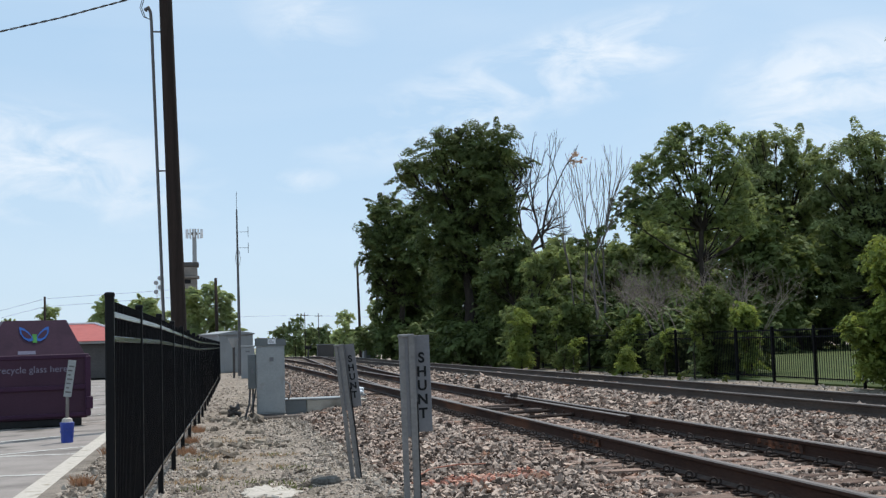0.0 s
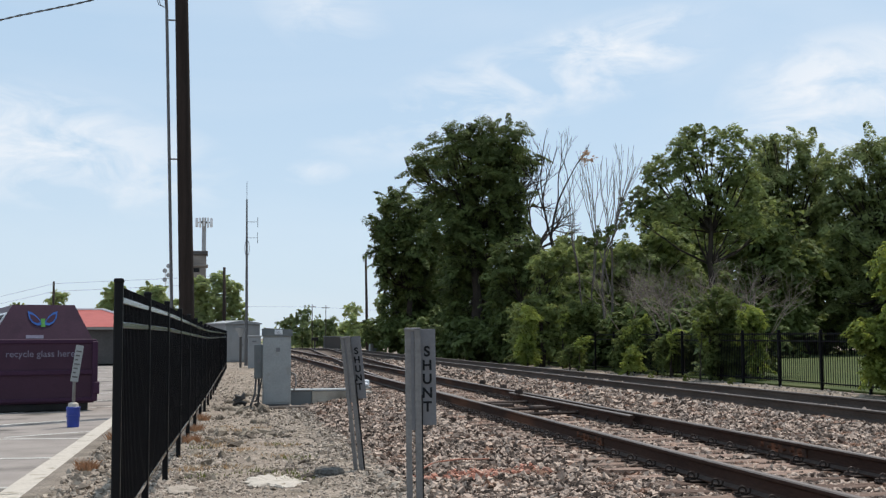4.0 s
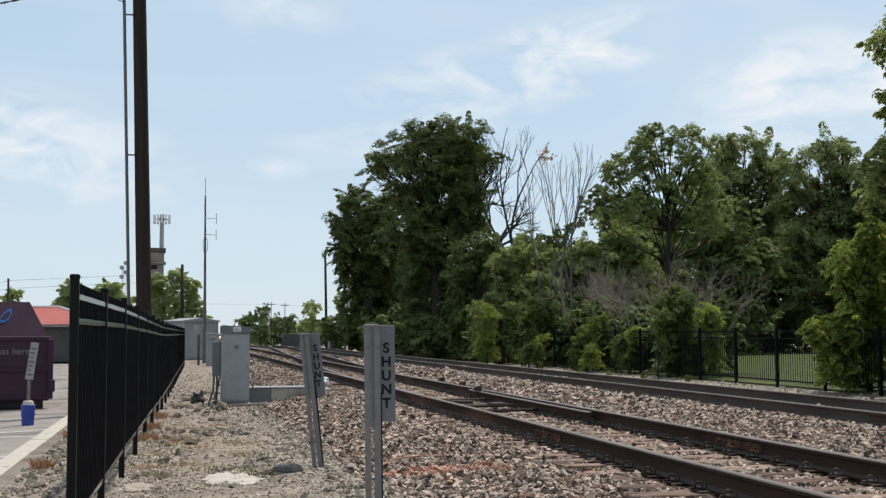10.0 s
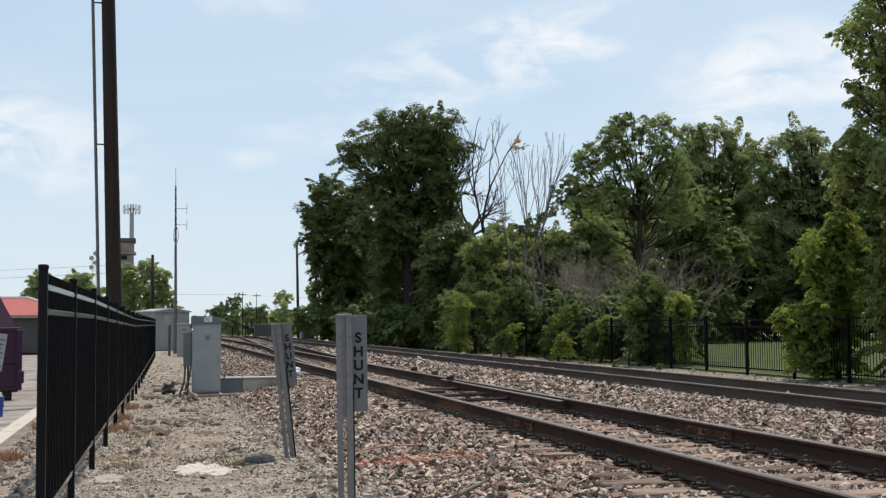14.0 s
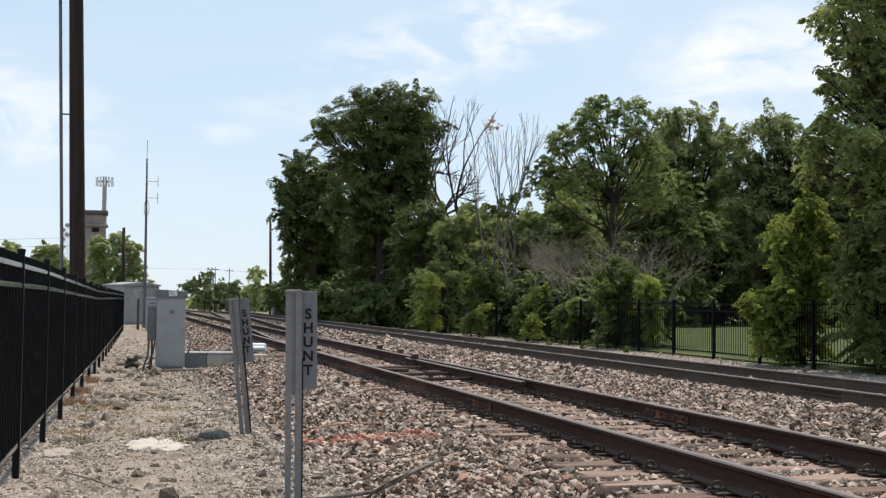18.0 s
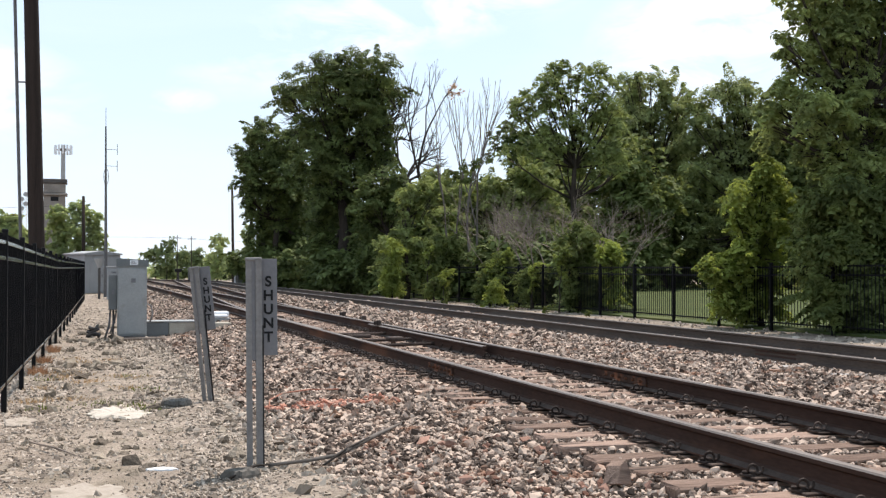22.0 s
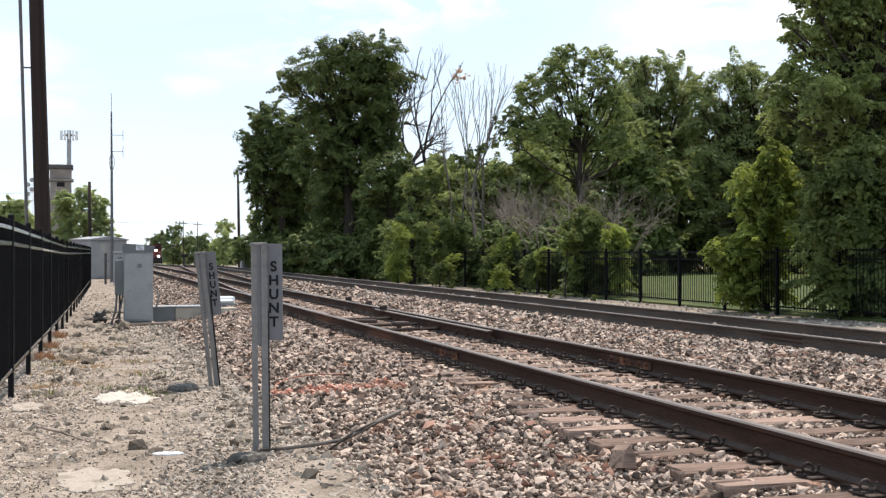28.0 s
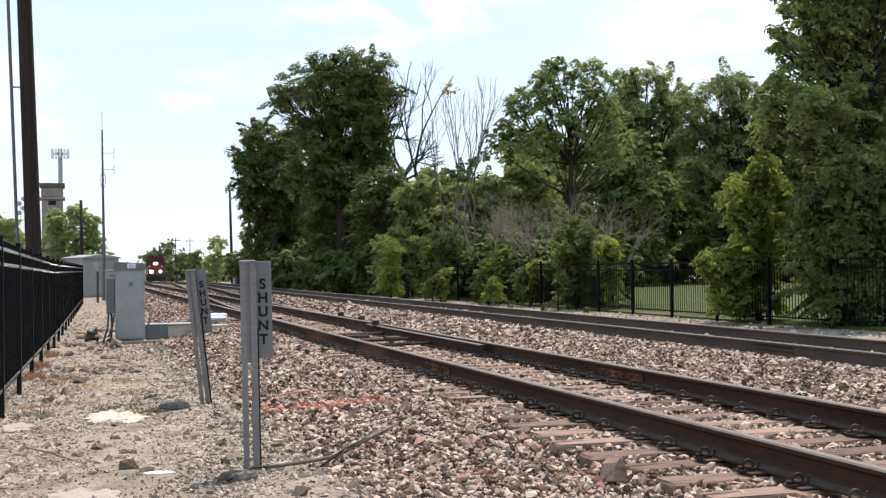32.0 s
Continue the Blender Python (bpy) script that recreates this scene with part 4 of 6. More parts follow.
slab("concrete_lump", (0.36, 11.6, land(11.6)), 0.25, 0.46, 0.03, CONCRETE_PALE, "flat pale lump of spilled concrete on the dirt", "concrete", 1, 0.75)
slab("concrete_lump", (0.06, 7.35, land(7.3)), 0.22, 0.36, 0.006, DIRT_PALE, "worn flat patch of old concrete in the dirt", "concrete", 2, 0.22)
slab("concrete_lump", (-0.5, 11.2, land(11.2)), 0.13, 0.3, 0.02, DIRT_PALE, "pale concrete footing at the fence post", "concrete", 4)
slab("dark_rock", (0.97, 12.25, land(12.2)), 0.15, 0.22, 0.06, DARK_STONE, "dark grey rock beside the leaning marker post", "rock", 5)
slab("dark_rock", (1.04, 7.72, land(7.7)), 0.13, 0.09, 0.05, DARK_STONE, "dark slab of stone at the marker post's foot", "rock", 6)
slab("pale_debris", (0.55, 8.18, land(8.2)), 0.09, 0.05, 0.012, WHITE, "scrap of white litter on the dirt", "litter", 7)
for i, (x, y, a, b) in enumerate(((0.55, 20.5, 0.16, 0.12), (0.1, 24.8, 0.3, 0.12), (0.3, 27.5, 0.26, 0.16), (0.75, 30.5, 0.26, 0.18))):
    slab("dirt_clod", (x, y, land(y)), a, b, 0.07, CLOD, "heap of broken clods in the dirt", "rubble", 20 + i)


def stick(name, pts, r, mat, label, category):
    me_bm = tube(pts, r, 6)
    me = bpy.data.meshes.new(name)
    me_bm.to_mesh(me)
    me_bm.free()
    me.materials.append(mat)
    me.polygons.foreach_set("use_smooth", [True] * len(me.polygons))
    return tagged(new(name, me), label, category)


g = land(8)
stick("twig", [(1.25, 7.95, g + 0.03), (1.5, 7.93, g + 0.05), (1.75, 8.05, 0.0), (1.95, 8.25, 0.04), (2.2, 8.6, 0.06), (2.5, 9.05, 0.07)], [0.012, 0.014, 0.016, 0.018, 0.016, 0.01], DEADWOOD, "dark crooked stick lying on the ballast", "stick")
stick("twig", [(1.62, 7.85, g + 0.03), (1.85, 8.15, 0.03), (2.05, 8.3, 0.08)], [0.008, 0.009, 0.005], DEAD_DARK, "thin dark twig on the ballast", "stick")
stick("twig", [(0.95, 7.6, g + 0.02), (1.15, 7.85, g + 0.05), (1.3, 7.98, g + 0.03)], [0.009, 0.01, 0.006], DEAD_DARK, "thin dark twig on the dirt", "stick")
stick("orange_cable", [(1.72, 10.9, 0.0), (1.8, 11.35, 0.03), (2.0, 11.75, 0.05), (2.3, 11.9, 0.06), (2.6, 11.85, 0.06)], 0.008, STONE_RED, "loop of faded orange cable on the stones", "cable")
stick("fallen_branch", [(-0.35, 9.6, land(9) + 0.03), (-0.15, 9.1, land(9) + 0.05), (0.0, 8.8, land(9) + 0.03)], [0.007, 0.009, 0.005], BRUSHWOOD, "pale fallen branch by the fence", "stick")
stub = thing("wooden_stub", (3.14, 6.42, 0.07), "broken stub of weathered tie wood in the ballast", "wood")
part("stub", prism([(-0.07, -0.06), (0.07, -0.06), (0.055, 0.03), (0.01, 0.085), (-0.035, 0.05)], -0.05, 0.06), TIE, stub, rot=(-8, 10, 24))


def tuft(at, n, h, spread, mat, label, seed):
    r = np.random.default_rng(seed)
    v, f = [], []
    for k in range(n):
        a, s = r.uniform(0, 6.28), r.uniform(0, spread)
        p = np.array([math.cos(a) * s, math.sin(a) * s, -0.01])
        d = np.array([math.cos(a) * r.uniform(0, 0.7), math.sin(a) * r.uniform(0, 0.7), 1.0])
        d *= h * r.uniform(0.4, 1.1) / np.linalg.norm(d)
        side = np.array([-math.sin(a + r.uniform(-1, 1)), math.cos(a), 0]) * 0.006
        i = len(v)
        v += [p - side, p + side, p + d * 0.6 + side * 0.7, p + d + np.array([d[0], d[1], 0]) * 0.3, p + d * 0.6 - side * 0.7]
        f.append((i, i + 1, i + 2, i + 3, i + 4))
    ob = new("grass_tuft", mesh_of("grass_tuft", v, f, mat))
    ob.location = at
    return tagged(ob, label, "weed", kind="stuff")


for i, (x, y) in enumerate(((-0.52, 16.6), (-0.5, 18.8), (-0.42, 21.5), (-1.55, 13.2), (-1.6, 17.4))):
    tuft((x, y, land(y)), 170, 0.15, 0.12, RUSTY_WEED, "dry rust-brown weeds at the foot of the fence", 40 + i)
for i in range(26):
    r = random.Random(70 + i)
    x, y = r.uniform(-0.6, 0.9), r.uniform(11.5, 20)
    tuft((x, y, land(y)), 55, 0.06, 0.25, DRY if i % 4 else BLADE, "sparse dry grass on the dirt", 70 + i)


# ---- marker posts ----
def marker_post(at, turn, lean, label):
    ob = thing("marker_post", at, label, "marker sign", "shunt marker posts")
    ob.matrix_world = pose(*at, 0, 0, 0) @ pose(0, 0, 0, 0, lean, 0) @ pose(0, 0, 0, 0, 0, turn)
    leg = [(-0.014, 0), (0.014, 0), (0.014, 0.026), (0.009, 0.026), (0.009, 0.005), (-0.009, 0.005), (-0.009, 0.026), (-0.014, 0.026)]
    part("post_leg", prism([(a * 1.4, b) for a, b in leg], -0.25, 1.435, axis="z"), GALV, ob, at=(-0.086, -0.03, 0))
    part("post_leg", prism([(a * 1.55, b) for a, b in leg], -0.25, 1.44, axis="z"), GALV, ob, at=(-0.019, -0.035, 0))
    part("post_web", box(-0.067, -0.04, -0.024, 0.012, 0.74, 1.43, 0.002), SIGN_GREY, ob)
    # a near-black bar stands in for the shade inside the folded post
    part("shade_strip", box(0.003, 0.016, -0.012, 0.0, -0.2, 0.98, 0.002), LOCO_DARK, ob, "dark strip standing for the shaded inside of the post")
    part("post_cap", box(-0.112, 0.006, -0.035, 0.0, 1.425, 1.45, 0.01, 2), GALV, ob)
    plate = part("sign_plate", box(-0.085, 0.112, 0.0, 0.006, 0.77, 1.44, 0.002), SIGN_GREY, ob, "dark grey plate lettered downwards")
    for k, c in enumerate("SHUNT"):
        words(c, 0.098, BLACK, plate, (0.05, -0.0025, 1.28 - 0.096 * k), (90, 0, 0), bold=0.028)
    for z in (0.83, 1.12, 1.39):
        part("bolt", tube([(-0.055, -0.012, z), (-0.055, 0.0, z)], 0.008, 6), GALV, ob)
    return ob


marker_post((1.222, 8.03, -0.052), -2, -0.6, "upright grey steel marker post lettered SHUNT")
marker_post((1.375, 12.45, -0.1), -28, -6.0, "leaning grey steel marker post lettered SHUNT")


# ---- black picket fence along the lot ----
def fence_x(y):
    return -0.95 + 0.022 * y


def fence_z(y):
    return land(y) - max(0.0, 12 - y) * 0.008


fence = thing("fence", (0, 0, 0), "black steel picket fence beside the car park", "fence")
PANEL, FENCE_TOP = 2.44, 1.795
slope = math.degrees(math.atan(0.022))
bm = box(-0.027, 0.027, -0.027, 0.027, -0.2, FENCE_TOP - 0.02, 0.007)
box(-0.031, 0.031, -0.031, 0.031, FENCE_TOP - 0.035, FENCE_TOP, 0.012, 2, bm=bm)
POST_ME = bpy.data.meshes.new("fence_post")
bm.to_mesh(POST_ME)
bm.free()
POST_ME.materials.append(FENCE_POST)
bm = box(-0.0105, 0.0105, -0.0105, 0.0105, 0.24, FENCE_TOP - 0.05, 0.002)
PICKET_ME = bpy.data.meshes.new("picket")
bm.to_mesh(PICKET_ME)
bm.free()
PICKET_ME.materials.append(FENCE_BLACK)
bm = box(-0.019, 0.019, -PANEL / 2 + 0.03, PANEL / 2 - 0.03, -0.019, 0.019, 0.003)
RAIL_ME = bpy.data.meshes.new("fence_rail")
bm.to_mesh(RAIL_ME)
bm.free()
RAIL_ME.materials.append(FENCE_GLOSS)
bm = box(-0.019, 0.019, -PANEL / 2 + 0.26, PANEL / 2 - 0.03, -0.019, 0.019, 0.003)
RAIL_SHORT = bpy.data.meshes.new("fence_rail")
bm.to_mesh(RAIL_SHORT)
bm.free()
RAIL_SHORT.materials.append(FENCE_GLOSS)
far_bm = bmesh.new()
for k in range(21):
    y = 7.22 + PANEL * k
    y_post = y if k else 7.45
    child("fence_post", POST_ME, fence, at=(fence_x(y_post), y_post, fence_z(y_post)), rot=(0, 0, -slope))
    if k == 20:
        break
    ym = y + PANEL / 2
    fall = math.degrees(math.atan2(fence_z(y + PANEL) - fence_z(y), PANEL))
    for z in (0.28, FENCE_TOP - 0.288, FENCE_TOP - 0.135):
        child("fence_rail", RAIL_ME if k else RAIL_SHORT, fence, at=(fence_x(ym), ym, (fence_z(y) + fence_z(y + PANEL)) / 2 + z), rot=(fall, 0, -slope))
    for j in range(1, 24):
        yy = y + PANEL * j / 24
        if yy < 7.5:
            continue
        if k < 13:
            child("picket", PICKET_ME, fence, at=(fence_x(yy), yy, fence_z(yy)), rot=(0, 0, -slope))
        else:
            box(fence_x(yy) - 0.0105, fence_x(yy) + 0.0105, yy - 0.0105, yy + 0.0105, fence_z(yy) + 0.24, fence_z(yy) + FENCE_TOP - 0.05, bm=far_bm)
part("far_picket_rest", far_bm, FENCE_BLACK, fence)["kind"] = "stuff"


# ---- utility pole, conduit, wire ----
pole = thing("utility_pole", (-0.78, 25, -0.2), "tall dark creosoted wooden utility pole with a conduit", "utility pole")
part("shaft", tube([(0, 0, -0.3), (-0.03, 0, 2.1), (-0.22, 0, 9), (-0.29, 0, 11.5)], [0.175, 0.158, 0.137, 0.128], 16), POLE_WOOD, pole, smooth=True)
cond = part("conduit", tube([(-0.33, 0, -0.2), (-0.34, 0, 2.2), (-0.52, 0, 8.5), (-0.535, 0, 8.72), (-0.58, -0.02, 8.82), (-0.64, -0.04, 8.75)], [0.034] * 4 + [0.045, 0.05], 10), CONDUIT, pole, smooth=True)
for z in (1.2, 5.3, 8.3):
    x = -0.34 - 0.18 * max(0, (z - 2.2) / 6.3)
    part("bracket", box(x, -0.1 - 0.03 * z / 2, -0.015, 0.015, z - 0.015, z + 0.015, 0.003), CONDUIT, cond)
def service_wire():
    """Two strands wound round one another, drooping to the pole and looping into the conduit's head."""
    ob = thing("service_wire", (0, 0, 0), "drooping twisted service wire to the pole", "wire")
    line = [(-14, 29, 6.55), (-9, 27, 7.1), (-6.2, 25.6, 7.65), (-4.36, 25, 8.03), (-3.14, 25, 8.36), (-1.8, 25, 8.78), (-1.18, 25, 9.02)]
    for phase, mat, label in ((0, WIRE, "dark insulated strand"), (math.pi, GALV, "bare pale strand")):
        pts, run = [], 0.0
        for a, b in zip(line, line[1:]):
            a, b = Vector(a), Vector(b)
            n = max(2, int((b - a).length / 0.07))
            for k in range(n):
                w = 2 * math.pi * run / 0.42 + phase
                pts.append(a.lerp(b, k / n) + Vector((0, math.cos(w), math.sin(w))) * 0.013)
                run += (b - a).length / n
        part("strand", tube(pts, 0.0115, 5), mat, ob, label)
    for dx in (0, 0.035):
        part("drip_loop", tube([(-1.2, 25, 9.02), (-1.44 - dx, 25, 8.82), (-1.5 - dx, 25, 8.62), (-1.43 - dx, 25, 8.42), (-1.34, 25, 8.37), (-1.29, 25, 8.5)], 0.009, 6), WIRE, ob, smooth=True)


service_wire()


# ---- signal cabinets beside the track ----
def cabinet_main():
    ob = thing("signal_cabinet", (1.14, 25.6, -0.2), "grey steel signal cabinet with a sloped lid", "cabinet", turn=-3)
    part("body", box(-0.34, 0.275, 0, 0.5, 0.06, 1.56, 0.012, 2), CABINET, ob)
    part("lid", prism([(-0.36, 1.54), (0.315, 1.54), (0.305, 1.68), (-0.3, 1.72), (-0.36, 1.7)], -0.03, 0.54), CABINET_DARK, ob, "darker overhanging lid")
    door = part("door", box(-0.315, 0.25, -0.012, 0.0, 0.1, 1.5, 0.005), CABINET, ob)
    part("lock_plate", box(-0.05, 0.04, -0.02, -0.012, 1.2, 1.29, 0.004), SIGN_GREY, door)
    for z in (0.3, 0.8, 1.3):
        part("hinge", tube([(0.247, -0.014, z - 0.05), (0.247, -0.014, z + 0.05)], 0.011, 6), CABINET, door)
    lab = part("notice", box(-0.08, 0.09, -0.036, -0.031, 1.58, 1.68, 0.001), WHITE, ob, "small white notice with unreadable print")
    for k in range(3):
        part("print_bar", box(-0.06, 0.06 - 0.02 * k, -0.039, -0.036, 1.6 + 0.025 * k, 1.61 + 0.025 * k), SIGN_GREY, lab)
    part("plinth", box(-0.37, 0.26, -0.06, 0.55, -0.06, 0.06, 0.015), WALL_DARK, ob)
    side = part("side_box", box(-0.52, -0.345, 0.05, 0.4, 0.62, 1.36, 0.01, 2), CABINET_DARK, ob, "dark grey meter box on the side")
    part("hasp", box(-0.45, -0.4, 0.03, 0.05, 0.95, 1.05, 0.004), SIGN_GREY, side)
    part("pipe", tube([(-0.48, 0.15, 0.62), (-0.5, 0.1, 0.3), (-0.62, 0.0, -0.08)], 0.022, 8), CONDUIT, ob, smooth=True)
    part("pipe", tube([(-0.42, 0.2, 0.62), (-0.42, 0.2, 0.25), (-0.44, 0.15, -0.1)], 0.022, 8), CONDUIT, ob, smooth=True)
    part("pipe", tube([(-0.36, 0.2, 0.6), (-0.4, 0.12, 0.35), (-0.48, 0.02, 0.12)], 0.018, 8), CONDUIT, ob, smooth=True)
    part("hose", tube([(0.27, 0.1, 0.75), (0.37, 0.05, 0.7), (0.39, 0.02, 0.5), (0.34, 0.0, 0.36)], 0.018, 8), GALV, ob, smooth=True)
    return ob


cabinet_main()
stick("timber_plank", [(0.9, 24.9, -0.17), (2.6, 25.5, -0.17)], 0.035, BRUSHWOOD, "weathered timber lying by the cabinet", "wood")
stick("cable_coil", [(0.32 + (0.1 + 0.03 * math.sin(2.3 * a)) * math.cos(a), 25.6 + 0.09 * math.sin(a), -0.15 + 0.012 * a + 0.03 * math.sin(1.7 * a)) for a in np.linspace(0, 19, 60)], 0.03, WALL_DARK, "dark coil of cable by the cabinet", "cable")


def trough():
    ob = thing("cable_trough", (1.5, 26.0, -0.2), "low grey steel cable trough running to the track", "cable trough")
    part("end_box", box(-0.08, 0.4, -0.1, 0.4, 0, 0.33, 0.012), CABINET_DARK, ob, "darker end box")
    part("lid", box(-0.1, 0.42, -0.12, 0.42, 0.33, 0.36, 0.008), CABINET, ob)
    part("duct", box(0.405, 1.28, -0.12, 0.38, 0, 0.32, 0.012), CONCRETE, ob)
    part("lid", box(0.425, 1.3, -0.14, 0.4, 0.32, 0.36, 0.008), CABINET, ob)
    part("duct", box(1.32, 1.75, -0.1, 0.36, 0, 0.3, 0.012), CONCRETE, ob)
    part("ramp", prism([(1.76, 0.0), (2.4, 0.0), (2.5, 0.22), (1.76, 0.27)], -0.05, 0.4), RAIL_SIDE, ob, "rusty sloped end plate")
    return ob


trough()
sw = thing("switch_machine", (3.22, 28.2, -0.05), "white-lidded switch machine beside the rail", "switch machine")
part("case", box(-0.24, 0.26, -0.4, 0.4, 0, 0.18, 0.03, 2), CABINET, sw)
part("lid", box(-0.25, 0.2, -0.42, 0.0, 0.18, 0.25, 0.03, 2), WHITE, sw, "white lid")
part("lid", box(-0.18, 0.27, 0.02, 0.42, 0.18, 0.31, 0.03, 2), WHITE, sw, "white lid")
part("rod", tube([(0.2, 0, 0.12), (1.6, 0.1, 0.16)], 0.03, 8), CLIP, sw)

box2 = thing("signal_cabinet", (1.62, 57, -0.2), "small pale grey equipment cabinet on the verge", "cabinet")
part("body", box(-0.3, 0.32, 0, 0.5, 0.0, 1.5, 0.02), SHED_GREY, box2)
part("lid", box(-0.33, 0.35, -0.03, 0.53, 1.5, 1.57, 0.015), SHED_GREY, box2)
part("vent", box(-0.1, 0.1, -0.012, 0, 1.25, 1.32, 0.003), SIGN_GREY, box2)
part("handle", box(0.2, 0.24, -0.03, 0, 0.8, 0.95, 0.005), SIGN_GREY, box2)

shed = thing("equipment_shed", (1.45, 71, -0.2), "pale grey metal railway equipment shed", "shed", turn=28)
part("wall", box(-1.25, 1.1, 0, 2.4, 0, 2.25, 0.02), SHED_GREY, shed)
part("roof", prism([(-1.33, 2.25), (1.18, 2.25), (1.18, 2.33), (-0.07, 2.5), (-1.33, 2.33)], -0.08, 2.48), SHED_GREY, shed)
dr = part("door", box(-0.9, 0.0, -0.03, 0, 0.1, 2.05, 0.01), SHED_GREY, shed)
part("door_handle", box(-0.15, -0.1, -0.07, -0.03, 0.95, 1.1, 0.01), SIGN_GREY, dr)

funnel = thing("short_post", (0.98, 58, -0.2), "short dark post with a flared top", "post")
part("post", tube([(0, 0, 0), (0, 0, 1.55)], 0.06, 8), WALL_DARK, funnel)
part("flare", tube([(0, 0, 1.5), (0, 0, 1.95)], [0.08, 0.28], 10), SHED_GREY, funnel)

mast = thing("radio_mast", (1.36, 62, -0.2), "thin steel radio mast with side aerials", "mast")
part("mast_tube", tube([(0, 0, -0.2), (0, 0, 3), (-0.03, 0, 8.8)], [0.1, 0.075, 0.04], 8), CONDUIT, mast)
part("whip", tube([(-0.03, 0, 8.8), (-0.03, 0, 9.75)], 0.014, 6), CONDUIT, mast)
for z in (6.75, 7.6):
    arm = part("aerial", tube([(0, 0, z), (0.55, 0, z)], 0.014, 6), GALV, mast)
    part("dipole", tube([(0.55, 0, z - 0.28), (0.55, 0, z + 0.28)], 0.016, 6), GALV, arm)
bm = bmesh.new()
for k in range(14):
    a, b = 2 * math.pi * k / 14, 2 * math.pi * (k + 1) / 14
    tube([(0.12 * math.cos(a), 0, 6.2 + 0.42 * math.sin(a)), (0.12 * math.cos(b), 0, 6.2 + 0.42 * math.sin(b))], 0.014, 5, bm)
part("loop_aerial", bm, GALV, mast)


# ---- car park things ----
def dumpster():
    ob = thing("glass_recycling_container", (-3.86, 26.2, -0.25), "dark purple steel glass recycling container with a hipped top", "recycling container", turn=14)
    W, H, HB, L = 1.09, 2.3, 1.5, 4.3
    part("body", box(-W, W, 0, L, 0.16, HB, 0.03, 2), PURPLE, ob)
    part("base", box(-W + 0.1, W - 0.12, 0.06, L - 0.1, 0.0, 0.17, 0.02), LOCO_DARK, ob)
    bm = bmesh.new()
    top = [(-0.6, 0.42), (0.7, 0.42), (0.7, L - 0.42), (-0.6, L - 0.42)]
    low = [(-W + 0.03, 0.03), (W - 0.03, 0.03), (W - 0.03, L - 0.03), (-W + 0.03, L - 0.03)]
    a = [bm.verts.new((x, y, HB)) for x, y in low]
    b = [bm.verts.new((x, y, H)) for x, y in top]
    for k in range(4):
        bm.faces.new((a[k], a[(k + 1) % 4], b[(k + 1) % 4], b[k]))
    bm.faces.new(b)
    bm.faces.new(a[::-1])
    hood = part("hood", bm, PURPLE, ob)
    part("rim", box(-W - 0.03, W + 0.03, -0.03, L + 0.03, HB - 0.05, HB + 0.05, 0.015), PURPLE_DARK, ob)
    part("rib", box(-W + 0.02, W - 0.02, -0.05, 0.0, 0.78, 0.88, 0.012), PURPLE_DARK, ob)
    part("rib", box(-W + 0.02, W - 0.02, -0.04, 0.0, 0.2, 0.28, 0.012), PURPLE_DARK, ob)
    for x in (-W, W):
        part("corner_post", box(x - 0.06, x + 0.06, -0.06, 0.08, 0.2, HB, 0.015), PURPLE_DARK, ob)
    part("hook_bracket", box(W - 0.05, W + 0.1, -0.09, 0.1, 0.35, 0.62, 0.02), PURPLE_DARK, ob)
    # deposit hatches on the sloped flank
    for k in range(3):
        h = part("hatch_frame", box(-0.02, 0.02, -0.5, 0.5, -0.34, 0.34, 0.01), WHITE, hood, "white hatch frame", at=(-W + 0.2, 0.85 + 1.25 * k, HB + 0.34), rot=(0, 32, 0))
        part("hatch", box(-0.035, -0.018, -0.42, 0.42, -0.27, 0.27, 0.004), BLACK, h)
    # front emblem and words on the sloped end
    tilt = 90 - math.degrees(math.atan2(0.39, H - HB))
    for s in (-1, 1):
        bm = bmesh.new()
        pts = [(0.02, -0.05), (0.12, -0.06), (0.22, -0.02), (0.29, 0.06), (0.31, 0.16), (0.22, 0.14), (0.12, 0.08), (0.03, -0.01)]
        bm.faces.new([bm.verts.new((s * x, y, 0.0)) for x, y in (pts if s > 0 else pts[::-1])])
        bmesh.ops.extrude_face_region(bm, geom=bm.faces[:])
        bmesh.ops.translate(bm, vec=(0, 0, 0.006), verts=bm.verts[:len(pts)])
        bmesh.ops.scale(bm, vec=(1.0, 1.6, 1), verts=bm.verts[:])
        wing = part("emblem_wing", bm, BLUE_PAINT, hood, "blue-edged wing emblem", at=(0.02, 0.232, 1.93), rot=(tilt, 0, 0))
        inner = bmesh.new()
        inner.faces.new([inner.verts.new((s * (0.17 + (x - 0.17) * 0.72), (0.04 + (y - 0.04) * 0.62) * 1.6, 0.009)) for x, y in (pts if s > 0 else pts[::-1])])
        part("wing_field", inner, PURPLE_DARK, wing)
    part("emblem_body", box(-0.045, 0.045, -0.13, 0.07, 0.0, 0.006), GREEN_PAINT, hood, "green emblem body", at=(0.02, 0.232, 1.93), rot=(tilt, 0, 0))
    part("maker_bar", box(-0.2, 0.16, -0.04, 0.04, 0, 0.005), LETTER, hood, "pale name bar", at=(-0.14, 0.075, 1.6), rot=(tilt, 0, 0))
    words("recycle glass here", 0.2, LETTER, ob, (-0.04, -0.008, 1.23), (90, 0, 0), 0.003)
    return ob


dumpster()


